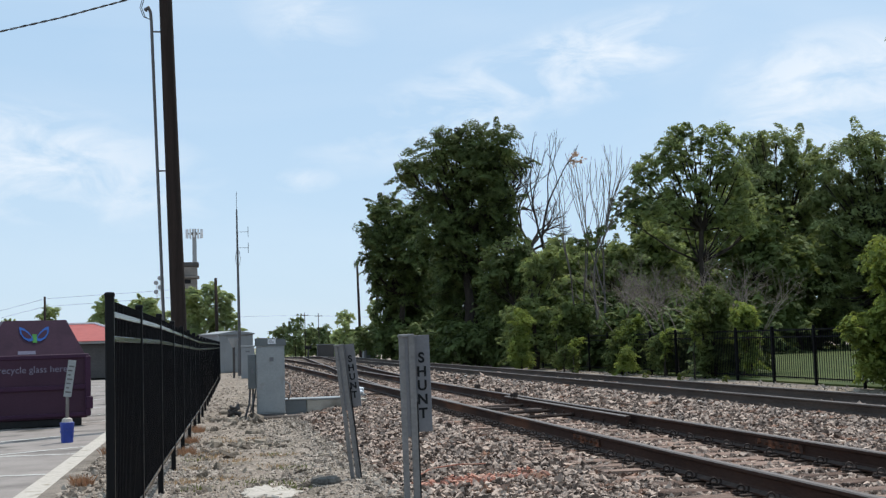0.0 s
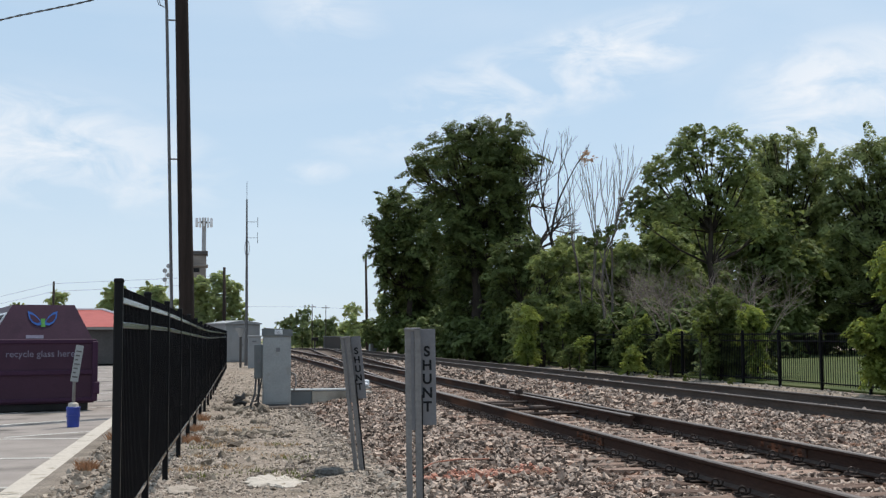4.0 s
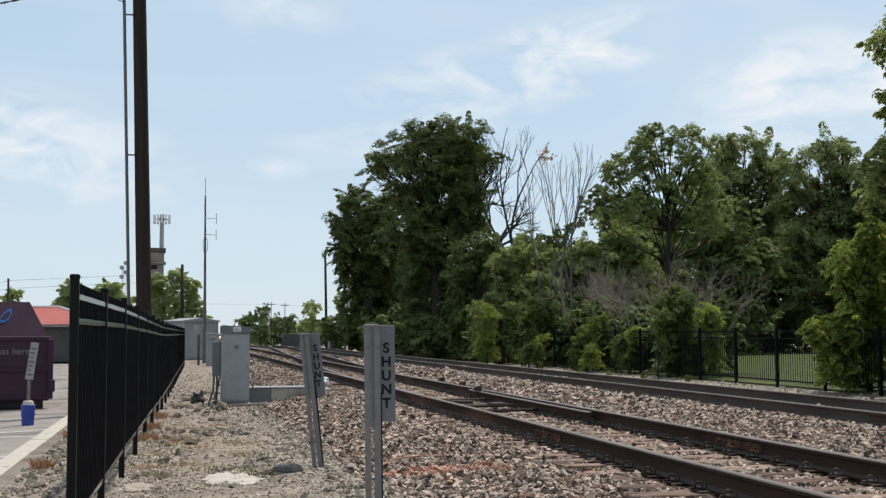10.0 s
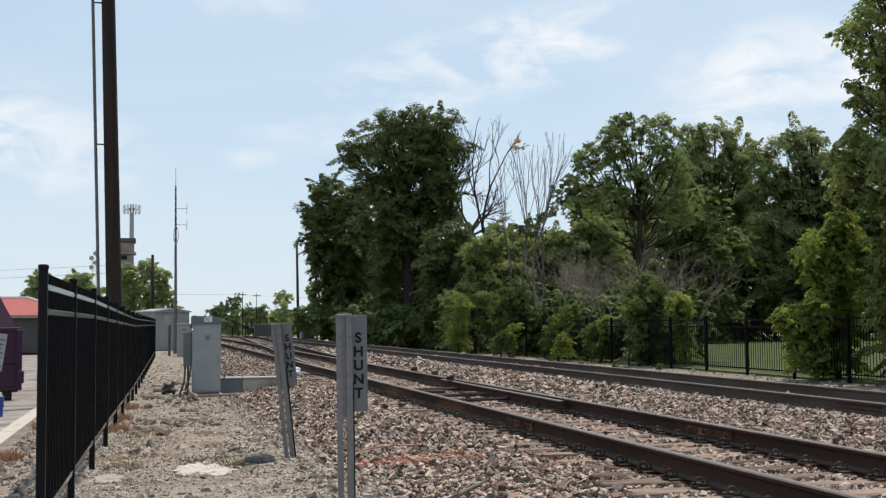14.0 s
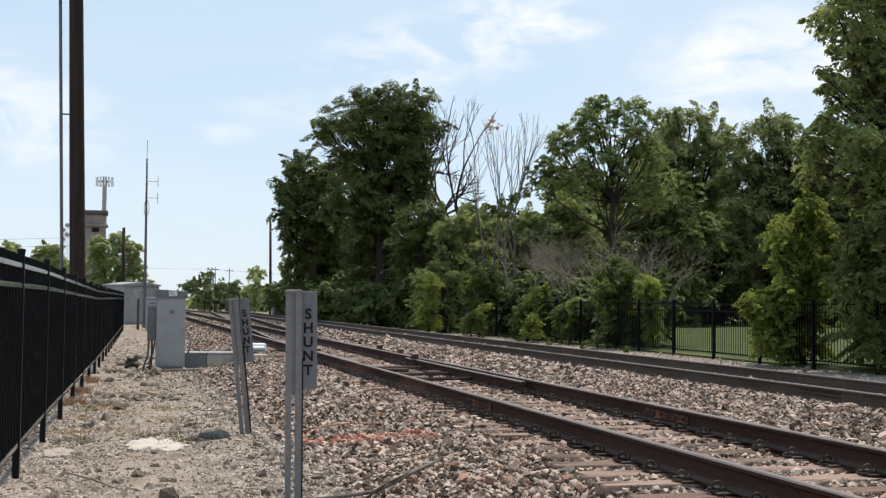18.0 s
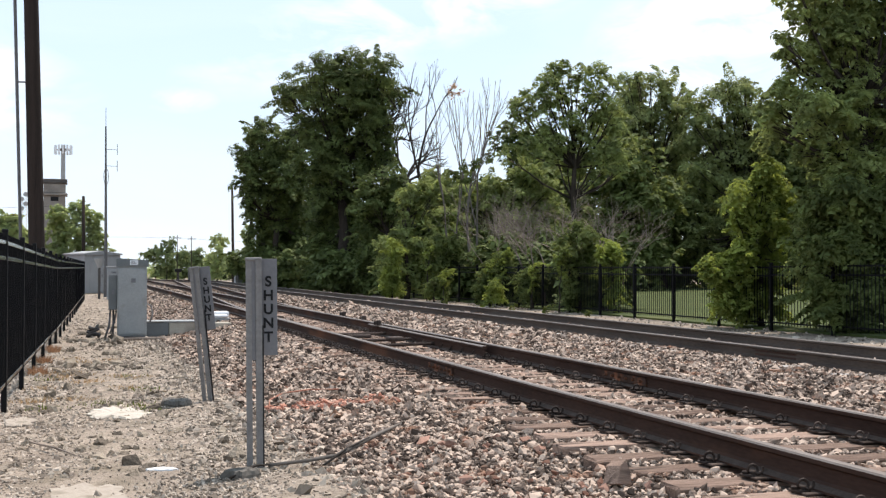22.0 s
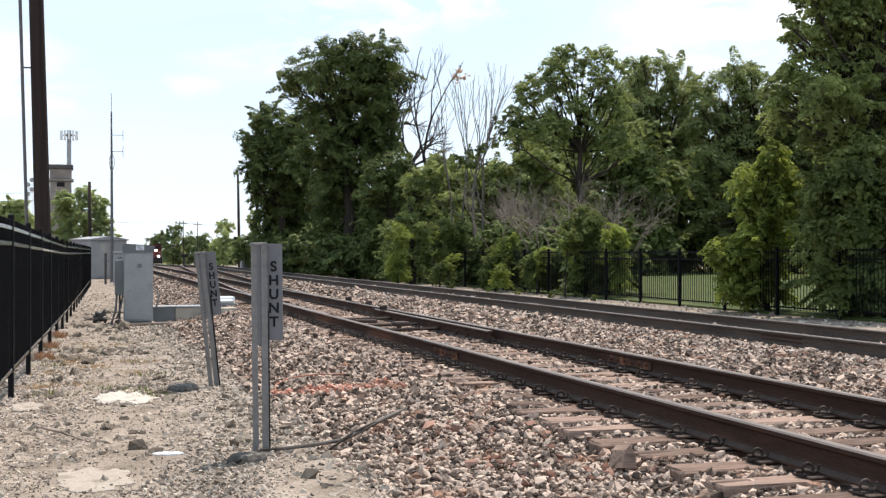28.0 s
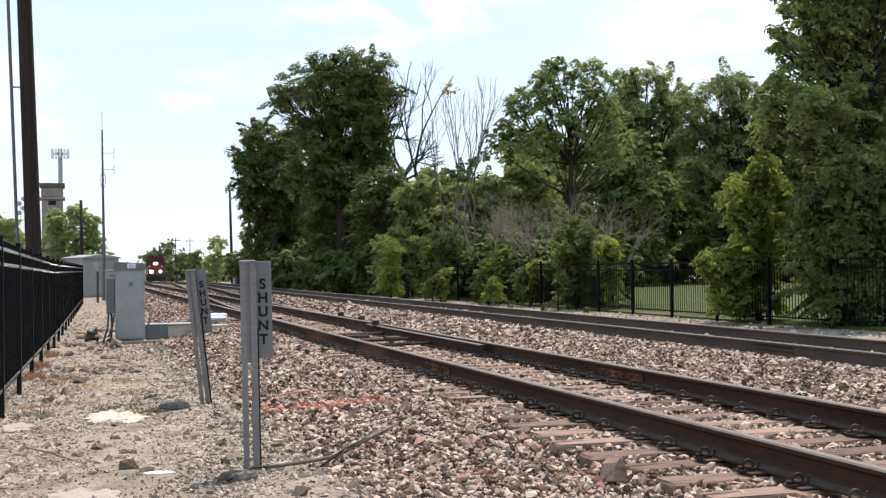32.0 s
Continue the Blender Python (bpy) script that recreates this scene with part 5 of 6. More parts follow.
def bucket_sign():
    ob = thing("bucket_sign", (-2.64, 21.3, -0.24), "white notice on a post set in a blue bucket", "sign", turn=6)
    bk = part("bucket", tube([(0, 0, 0), (0, 0, 0.22), (0, 0, 0.36), (0, 0, 0.365)], [0.1, 0.112, 0.122, 0.114], 20), BUCKET_BLUE, ob, "blue plastic bucket", smooth=False)
    part("bucket_band", tube([(0, 0, 0.19), (0, 0, 0.22)], 0.12, 20), BUCKET_BLUE, bk)
    part("concrete_fill", tube([(0.0, 0, 0.35), (0, 0, 0.42), (0, 0, 0.44)], [0.1, 0.085, 0.05], 14), CONCRETE_PALE, ob)
    part("post", tube([(0, 0, 0.3), (0.01, 0, 0.9), (0.06, 0, 1.4)], 0.03, 10), GALV, ob, smooth=True)
    sg = part("notice", box(-0.066, 0.066, -0.045, -0.035, -0.32, 0.32, 0.003), CABINET, ob, "pale board of unreadable print", at=(0.05, 0, 1.12), rot=(0, 8, 0))
    for k in range(7):
        part("print_bar", box(-0.045, 0.045 - 0.02 * (k % 3), -0.048, -0.045, 0.2 - 0.075 * k, 0.225 - 0.075 * k), CONDUIT, sg)
    return ob


bucket_sign()


def red_building():
    ob = thing("building", (-9.5, 68, -0.2), "low dark building with a red metal hipped roof", "building")
    part("wall", box(-5.5, 5.5, 0, 9, 0, 1.95, 0.03), WALL_DARK, ob)
    part("fascia", box(-5.8, 5.8, -0.3, 9.3, 1.95, 2.1, 0.02), SHED_GREY, ob)
    bm = bmesh.new()
    a = [bm.verts.new(p) for p in ((-5.9, -0.4, 2.1), (5.9, -0.4, 2.1), (5.9, 9.4, 2.1), (-5.9, 9.4, 2.1))]
    b = [bm.verts.new(p) for p in ((-2.6, 4.0, 3.15), (2.6, 4.0, 3.15))]
    for f in ((a[0], a[1], b[1], b[0]), (a[1], a[2], b[1]), (a[2], a[3], b[0], b[1]), (a[3], a[0], b[0]), tuple(a[::-1])):
        bm.faces.new(f)
    roof = part("roof", bm, ROOF_RED, ob, "red metal roof")
    part("ridge_trim", tube([(5.9, -0.4, 2.14), (2.6, 4, 3.19), (-2.6, 4, 3.19), (-5.9, -0.4, 2.14)], 0.07, 6), WHITE, roof)
    for x in (-4, -1.2, 1.6, 4.2):
        w = part("window", box(x - 0.5, x + 0.5, -0.04, 0.02, 0.7, 1.7, 0.01), GLASS_DARK, ob)
        part("frame", box(x - 0.56, x + 0.56, -0.03, 0.01, 0.64, 0.7, 0.005), SHED_GREY, w)
    return ob


red_building()


# ---- far things ----
def tower():
    ob = thing("brick_tower", (-3.7, 200, -1.2), "old square brick tower with a corbelled top", "tower")
    part("shaft", box(-1.65, 1.65, -1.65, 1.65, -1, 14.2, 0.1), BRICK_TOWER, ob)
    part("cornice", box(-2.0, 2.0, -2.0, 2.0, 14.2, 14.6, 0.08), BRICK_TOWER, ob)
    part("belfry", box(-1.7, 1.7, -1.7, 1.7, 14.6, 16.2, 0.1), BRICK_TOWER, ob)
    part("parapet", box(-1.95, 1.95, -1.95, 1.95, 16.2, 16.9, 0.08), WALL_DARK, ob)
    part("opening", box(-0.6, 0.6, -1.72, -1.6, 13.3, 14.0, 0.02), BLACK, ob)
    return ob


tower()
cell = thing("cell_mast", (-2.6, 215, -2), "white mobile phone mast with panel aerials", "mast")
part("mast_tube", tube([(0, 0, 0), (0, 0, 25)], [0.5, 0.36], 12), SHED_GREY, cell)
part("ring", tube([(0, 0, 24.0), (0, 0, 24.25)], 0.9, 14), GALV, cell)
for k in range(12):
    a = 2 * math.pi * k / 12
    part("panel_aerial", box(-0.16, 0.16, -0.1, 0.1, 23.3, 24.9, 0.02), WHITE, cell, at=(1.4 * math.cos(a), 1.4 * math.sin(a), 0))
    part("arm", tube([(0, 0, 24.1), (1.5 * math.cos(a), 1.5 * math.sin(a), 24.1)], 0.06, 5), GALV, cell)


def lattice(at, h, w, label):
    ob = thing("lattice_mast", at, label, "mast")
    bm = bmesh.new()
    for k in range(int(h / 1.2)):
        z0, z1 = k * 1.2, (k + 1) * 1.2
        for i in range(3):
            a, b = 2 * math.pi * i / 3, 2 * math.pi * (i + 1) / 3
            p, q = Vector((math.cos(a) * w, math.sin(a) * w, 0)), Vector((math.cos(b) * w, math.sin(b) * w, 0))
            tube([p + Vector((0, 0, z0)), p + Vector((0, 0, z1))], 0.07, 4, bm, False)
            tube([p + Vector((0, 0, z0)), q + Vector((0, 0, z1))], 0.045, 4, bm, False)
    part("lattice", bm, WHITE, ob)
    for k in range(4):
        part("dish", tube([(0, -w - 0.1, h - 0.6 - k), (0, -w - 0.5, h - 0.6 - k)], [0.2, 0.5], 10), SHED_GREY, ob, at=(0.4 * (-1) ** k, 0, 0))
    return ob


lattice((-11.0, 260, -3), 20.3, 0.55, "distant grey lattice radio mast")


def line_pole(at, h, r, label, lean=(0, 0), arm=False):
    ob = thing("utility_pole", at, label, "utility pole")
    part("shaft", tube([(0, 0, -0.5), (lean[0] * h, lean[1] * h, h)], [r, r * 0.7], 8), POLE_WOOD, ob, smooth=True)
    if arm:
        ar = part("crossarm", box(-0.9, 0.9, -0.06, 0.06, h - 0.7, h - 0.55, 0.01), POLE_WOOD, ob, at=(lean[0] * h, 0, 0))
        for x in (-0.75, -0.3, 0.3, 0.75):
            part("insulator", tube([(x, 0, h - 0.55), (x, 0, h - 0.4)], 0.04, 6), SHED_GREY, ar)
    return ob


line_pole((19.1, 150, -0.6), 12.1, 0.2, "bare dark pole beside the far track", (-0.018, 0))
line_pole((14.9, 108, -0.3), 8.6, 0.14, "leaning dark pole at the wood's edge", (0.075, 0))
line_pole((0.45, 95, -0.3), 7.2, 0.16, "dark wooden pole behind the sheds", (-0.01, 0))
line_pole((-14.5, 108, -0.3), 6.6, 0.13, "wooden pole beyond the car park", (0, 0))
line_pole((20.8, 260, -1.4), 9.8, 0.11, "distant wooden line pole", (0, 0), True)
line_pole((24.6, 268, -1.4), 9.8, 0.11, "distant wooden line pole", (0, 0), True)
line_pole((9.0, 330, -1.9), 8.2, 0.11, "distant wooden line pole", (0, 0), True)
stick("overhead_wire", [(-30, 140, 4.6), (-14.5, 108, 6.1), (0.4, 95, 6.2)], 0.011, WIRE, "thin overhead line wire", "wire")
stick("overhead_wire", [(-30, 142, 4.0), (-14.5, 108, 5.4), (0.4, 95, 5.6)], 0.011, WIRE, "thin overhead line wire", "wire")
stick("overhead_wire", [(-6.0, 262, 8.0), (20.8, 260, 7.8), (24.6, 268, 7.8), (60, 300, 7.0)], 0.018, WIRE, "thin overhead line wire", "wire")

sig = thing("dwarf_signal", (7.45, 92, -0.1), "small dark signal on a thin post between the tracks", "railway signal")
part("stand", box(-0.06, 0.06, -0.06, 0.06, 0, 1.1, 0.01), WALL_DARK, sig)
part("head", box(-0.26, 0.26, -0.12, 0.12, 1.05, 1.28, 0.03), LOCO_DARK, sig)
part("hood", box(-0.28, 0.28, -0.2, 0.14, 1.28, 1.32, 0.01), WALL_DARK, sig)
hut = thing("relay_hut", (13.6, 101, -0.3), "small grey relay hut beside the far track", "hut")
part("wall", box(-0.55, 0.55, 0, 1.2, 0, 1.7, 0.02), SHED_GREY, hut)
part("roof", box(-0.65, 0.65, -0.1, 1.3, 1.7, 1.8, 0.02), WALL_DARK, hut)
part("door", box(-0.35, 0.35, -0.03, 0, 0.1, 1.5, 0.01), CABINET_DARK, hut)
cr = thing("crossing_hut", (12.4, 128, -0.4), "dark trackside cabinet near the trees", "cabinet")
part("body", box(-0.9, 0.9, 0, 1.2, 0, 1.6, 0.03), WALL_DARK, cr)
part("lid", box(-0.95, 0.95, -0.05, 1.25, 1.6, 1.7, 0.02), CABINET_DARK, cr)


# ---- far fence and its pickets ----
def back_fence():
    ob = thing("fence", (16.0, 0, 0), "black steel picket fence along the lawn", "fence")
    n = 0
    pm = bpy.data.meshes.new("fence_post")
    b = box(-0.035, 0.035, -0.035, 0.035, -0.2, 1.62, 0.006)
    b.to_mesh(pm)
    b.free()
    pm.materials.append(FENCE_BLACK)
    km = bpy.data.meshes.new("picket")
    b = box(-0.007, 0.007, -0.007, 0.007, 0.1, 1.55)
    b.to_mesh(km)
    b.free()
    km.materials.append(FENCE_BLACK)
    rm = bpy.data.meshes.new("fence_rail")
    b = box(-0.018, 0.018, -1.2, 1.2, -0.018, 0.018, 0.003)
    b.to_mesh(rm)
    b.free()
    rm.materials.append(FENCE_BLACK)
    for k in range(20):
        y = 12.3 + 2.4 * k
        z = land(y) + 0.03
        child("fence_post", pm, ob, at=(0, y, z))
        if k == 19:
            break
        for h in (0.16, 1.3, 1.5):
            child("fence_rail", rm, ob, at=(0, y + 1.2, z + h))
        if y < 42:
            for j in range(1, 20):
                child("picket", km, ob, at=(0, y + 0.12 * j, z))
    return ob


back_fence()

# ---- trees and shrubs ----
CROWNS = [
    ((15.0, 68, -0.2), [(15.6, 14.6), (16.7, 14.1), (17.6, 13.6), (18.3, 13.0), (19.2, 12.4), (19.1, 11.6), (18.6, 11.0), (17.8, 10.3), (18.0, 9.8), (18.7, 8.9), (18.8, 7.8), (18.4, 7.3), (17.6, 7.0), (16.9, 5.9), (16.6, 3.8), (16.7, -0.1), (11.9, 0.0), (13.2, 3.7), (12.5, 7.3), (12.3, 9.6), (12.9, 10.6), (12.5, 11.1), (11.2, 10.6), (11.4, 11.3), (10.9, 11.8), (11.1, 12.4), (12.0, 13.3), (13.0, 13.7), (13.9, 14.2), (14.6, 14.0)],
     0.32, 1.6, 0.36, 0.1, 0.95, LEAF_DARK, "tall dense dark-green tree beside the far track", 2.6, 0.5),
    ((14.6, 88, -0.2), [(13.3, 13.0), (14.3, 12.5), (15.9, 12.6), (16.5, 11.9), (17.3, 6.2), (17.1, -0.2), (12.3, -0.1), (11.9, 2.1), (12.2, 4.9), (11.6, 6.9), (11.3, 8.1), (10.9, 9.3), (11.0, 10.4), (11.9, 10.9), (11.8, 11.9)],
     0.3, 1.5, 0.3, 0.15, 1.0, LEAF_DARK, "broad dark-green tree at the wood's end", 2.5, 0.5),
    ((15.2, 54, -0.2), [(15.0, 5.4), (16.2, 5.8), (17.2, 5.8), (17.0, 5.1), (16.4, 4.1), (16.3, 2.7), (16.5, 0.1), (13.8, 0.1), (13.5, 1.9), (13.8, 2.8), (14.5, 3.3), (14.9, 4.4), (14.6, 5.1)],
     0.22, 0.75, 0.14, 0.12, 0.9, LEAF_MID, "vine-covered green tree on the verge", 0.9, 0.3),
    ((15.8, 60, -0.2), [(14.4, 6.2), (16.3, 6.6), (17.3, 6.0), (17.0, 3.6), (16.6, -0.1), (14.0, 0.0), (14.0, 3.5), (14.1, 5.3)],
     0.35, 0.9, 0.14, 0.13, 1.0, LEAF_DARK, "slender green tree between the larger trees", 0.9, 0.35),
    ((25.0, 56, 0), [(24.4, 12.9), (23.6, 12.2), (23.2, 11.5), (22.3, 11.0), (21.6, 10.3), (21.0, 9.8), (21.3, 8.9), (22.2, 8.7), (22.8, 8.3), (22.6, 8.0), (21.6, 7.8), (20.8, 7.2), (21.0, 6.8), (23.1, 6.7), (23.7, 6.2), (25.9, 5.9), (28.5, 6.5), (28.5, 7.5), (27.4, 8.3), (27.8, 9.7), (27.5, 11.5), (27.2, 12.3), (25.9, 12.2), (25.0, 11.7)],
     0.25, 0.85, 0.24, 0.11, 0.72, LEAF_MID, "tall green tree with an open leafy crown", 0, 0.33),
    ((42.0, 79.4, -0.1), [(39.5, 16.4), (40.3, 16.7), (41.0, 16.2), (42.7, 16.7), (44.3, 16.1), (44.9, 15.4), (45.1, 12.3), (44.5, 8.8), (44.2, 3.6), (40.1, 2.0), (38.4, 6.9), (37.6, 9.2), (38.2, 12.6)],
     0.26, 1.6, 0.36, 0.15, 0.8, LEAF_PALE, "tall full green tree in the wood", 2.5, 0.6),
    ((46.4, 74.2, -0.1), [(42.0, 14.5), (43.3, 14.7), (44.2, 14.5), (44.4, 15.4), (45.1, 16.0), (46.4, 15.6), (47.2, 15.5), (47.8, 14.7), (49.6, 13.7), (52.4, 15.2), (52.8, 0.5), (41.3, 2.3), (41.3, 6.7), (42.1, 11.6)],
     0.26, 1.6, 0.34, 0.15, 0.8, LEAF_PALE, "tall green tree at the lawn's edge", 2.0, 0.6),
    ((17.6, 23, 0), [(15.1, 7.7), (15.2, 7.0), (15.6, 6.9), (15.2, 6.7), (15.0, 6.5), (14.7, 6.4), (15.0, 6.2), (15.5, 6.1), (15.8, 5.9), (15.1, 5.4), (14.6, 5.0), (14.7, 4.6), (15.4, 4.2), (15.8, 3.8), (15.9, 3.3), (16.1, 2.7), (15.7, 1.9), (15.9, 0.8), (16.5, 0.6), (20.2, 0.3), (20.7, 4.9), (20.2, 9.0), (17.3, 9.9), (15.7, 9.2)],
     0.15, 0.8, 0.2, 0.105, 0.85, LEAF_MID, "large spreading green tree over the far fence", 1.5, 0.26),
    ((16.5, 25.5, 0), [(16.4, 4.0), (17.0, 4.1), (17.3, 3.9), (17.2, 3.4), (17.5, 3.0), (17.2, 2.4), (17.2, 1.7), (17.0, 0.9), (17.2, 0.0), (16.5, -0.1), (15.3, 0.1), (15.1, 0.7), (14.7, 1.3), (15.3, 1.8), (15.7, 1.9), (16.0, 2.2), (15.6, 2.4), (15.7, 2.8), (15.6, 3.3), (16.3, 3.6)],
     0.16, 0.45, 0.07, 0.105, 0.8, LEAF_BRIGHT, "sunlit yellow-green young tree at the fence", 0.4, 0.22),
    ((22.6, 62, 0), [(18.5, 6.8), (19.2, 7.3), (19.9, 6.5), (20.3, 5.6), (22.6, 6.8), (23.7, 7.1), (25.6, 7.2), (26.3, 6.7), (27.7, 2.6), (27.8, 0.0), (19.5, -0.1), (18.8, 3.7)],
     0.5, 1.3, 0.16, 0.14, 1.0, LEAF_MID, "low green tree behind the dead trunks", 1.4, 0.42),
]
for i, (at, outline, r0, r1, trunk_r, leaf_size, dense, leaf, label, deep, spray) in enumerate(CROWNS):
    tree(at, fill(outline, r0, r1, 500 + i, 0.52 if leaf is LEAF_DARK or "low" in label else 0.6), trunk_r, leaf_size, dense, leaf, label, 101 + i, spread=deep, plain=at[1] > 40, clump=spray, hollow=6.0 if leaf is LEAF_DARK else 0.0)
tree((17.2, 22, 0), [(16.0,0,1.6,0.5),(15.9,0,0.6,0.5),(16.6,0,0.4,0.5),(16.6,0,1.5,1.0),(17.6,0,1.0,1.1),(16.2,0,0.7,0.6),(15.6,0,1.7,0.45),(16.4,0,2.7,0.9),(17.3,0,2.4,1.0),(18.2,0,1.8,1.2),(17.0,0,0.6,0.8),(18.6,0,0.8,1.1)],
     0.08, 0.115, 1.3, LEAF_SHRUB, "dense dark-green shrub growing through the fence", 108, "shrub", "shrub", spread=0.6)
SHRUBS = [
    ((13.4, 50, -0.2), [(12.8, 0.0), (12.9, 1.2), (13.2, 1.6), (13.0, 2.3), (13.4, 2.7), (13.8, 2.2), (13.7, 1.0), (14.1, 0.0)], LEAF_BRIGHT),
    ((15.8, 50, -0.2), [(15.0, 0.0), (15.1, 1.4), (14.9, 2.2), (15.5, 2.8), (16.3, 2.7), (16.7, 2.1), (16.3, 1.1), (16.5, 0.0)], LEAF_SHRUB),
    ((15.8, 44, -0.2), [(15.2, -0.1), (15.3, 1.0), (15.7, 1.6), (16.2, 1.5), (16.4, 0.7), (16.3, -0.1)], LEAF_SHRUB),
    ((16.2, 43, -0.2), [(15.8, 0.0), (15.7, 1.1), (15.9, 1.9), (16.4, 2.0), (16.7, 1.4), (16.5, 0.0)], LEAF_SHRUB),
    ((15.9, 39.5, -0.2), [(15.5, -0.1), (15.3, 0.9), (15.7, 1.4), (16.3, 1.5), (16.6, 0.9), (16.3, -0.1)], LEAF_SHRUB),
    ((16.2, 36, -0.2), [(15.5, -0.1), (15.7, 0.9), (15.3, 1.9), (15.7, 2.6), (16.3, 2.9), (16.8, 2.3), (16.8, 1.2), (16.6, -0.1)], LEAF_SHRUB),
    ((16.8, 34.5, -0.2), [(16.4, -0.1), (16.6, 0.8), (16.2, 1.4), (16.2, 2.0), (16.7, 2.3), (17.2, 2.1), (17.2, 1.3), (16.9, 0.7), (17.1, -0.1)], LEAF_BRIGHT),
    ((15.0, 41.5, -0.2), [(14.8, -0.1), (14.9, 0.8), (15.3, 1.0), (15.6, 0.5), (15.5, -0.1)], LEAF_BRIGHT),
    ((14.4, 47, -0.2), [(14.1, -0.1), (14.2, 0.7), (14.7, 1.1), (15.1, 0.7), (15.0, -0.1)], LEAF_SHRUB),
]
for i, (at, outline, leaf) in enumerate(SHRUBS):
    tree(at, fill(outline, 0.16, 0.42, 540 + i, 0.55), 0.05, 0.09, 0.8, leaf, "bright green self-sown shrub on the verge" if leaf is LEAF_BRIGHT else "leafy green shrub on the verge", 120 + i, "shrub", "shrub", group="verge shrubs", spread=0.35, clump=0.17)
    # small crowns in brighter leaves stand in for the shrub's sunlit tips
    if leaf is LEAF_SHRUB:
        x, z = outline[2]
        tree((x, at[1] - 0.4, -0.2), [(x, 0, z * 0.85, 0.2), (x + 0.25, 0, z * 0.97, 0.22), (x + 0.1, 0, z * 0.55, 0.2)], 0.03, 0.09, 0.7, LEAF_BRIGHT, "small brighter-leaved shrub standing for sunlit tips at the verge's edge", 140 + i, "shrub", "shrub", group="verge shrubs", clump=0.14)

# the wood behind the lawn
for i, (x, y, h, r) in enumerate(((28, 80, 5.5, 2.6), (39, 92, 14, 3.6), (47, 92, 15, 3.9), (55, 84, 14, 3.9), (54, 72, 15, 3.7), (51, 61, 15, 3.7), (50, 49, 14, 3.5), (47, 40, 14, 3.4), (43, 32, 13, 3.4), (22, 82, 5.2, 2.6), (24, 72, 6.8, 2.8), (31, 76, 9, 3.2), (35, 70, 9, 3.2), (18.5, 98, 11, 3.0), (38, 25, 12, 3.2), (52, 98, 12, 4.2), (44, 84, 8, 3.4), (41, 76, 6, 2.6), (46, 104, 12, 4.2), (59, 96, 12, 4.2), (40, 108, 10, 4.0), (33, 105, 8, 3.6), (27, 100, 7, 3.4), (62, 84, 12, 4.2))):
    q = random.Random(200 + i)
    lobes = [(x + q.uniform(-1, 1) * r, q.uniform(-1, 1) * r * 0.7, h * q.uniform(0.12, 0.95), r * q.uniform(0.45, 0.75)) for _ in range(13)]
    tree((x, y, 0), lobes, 0.25, 0.34, 1.0, LEAF_SHRUB if x < 36 else LEAF_DARK if i % 2 else LEAF_MID, "tall green tree in the wood behind the lawn", 210 + i, group="wood trees", plain=True)

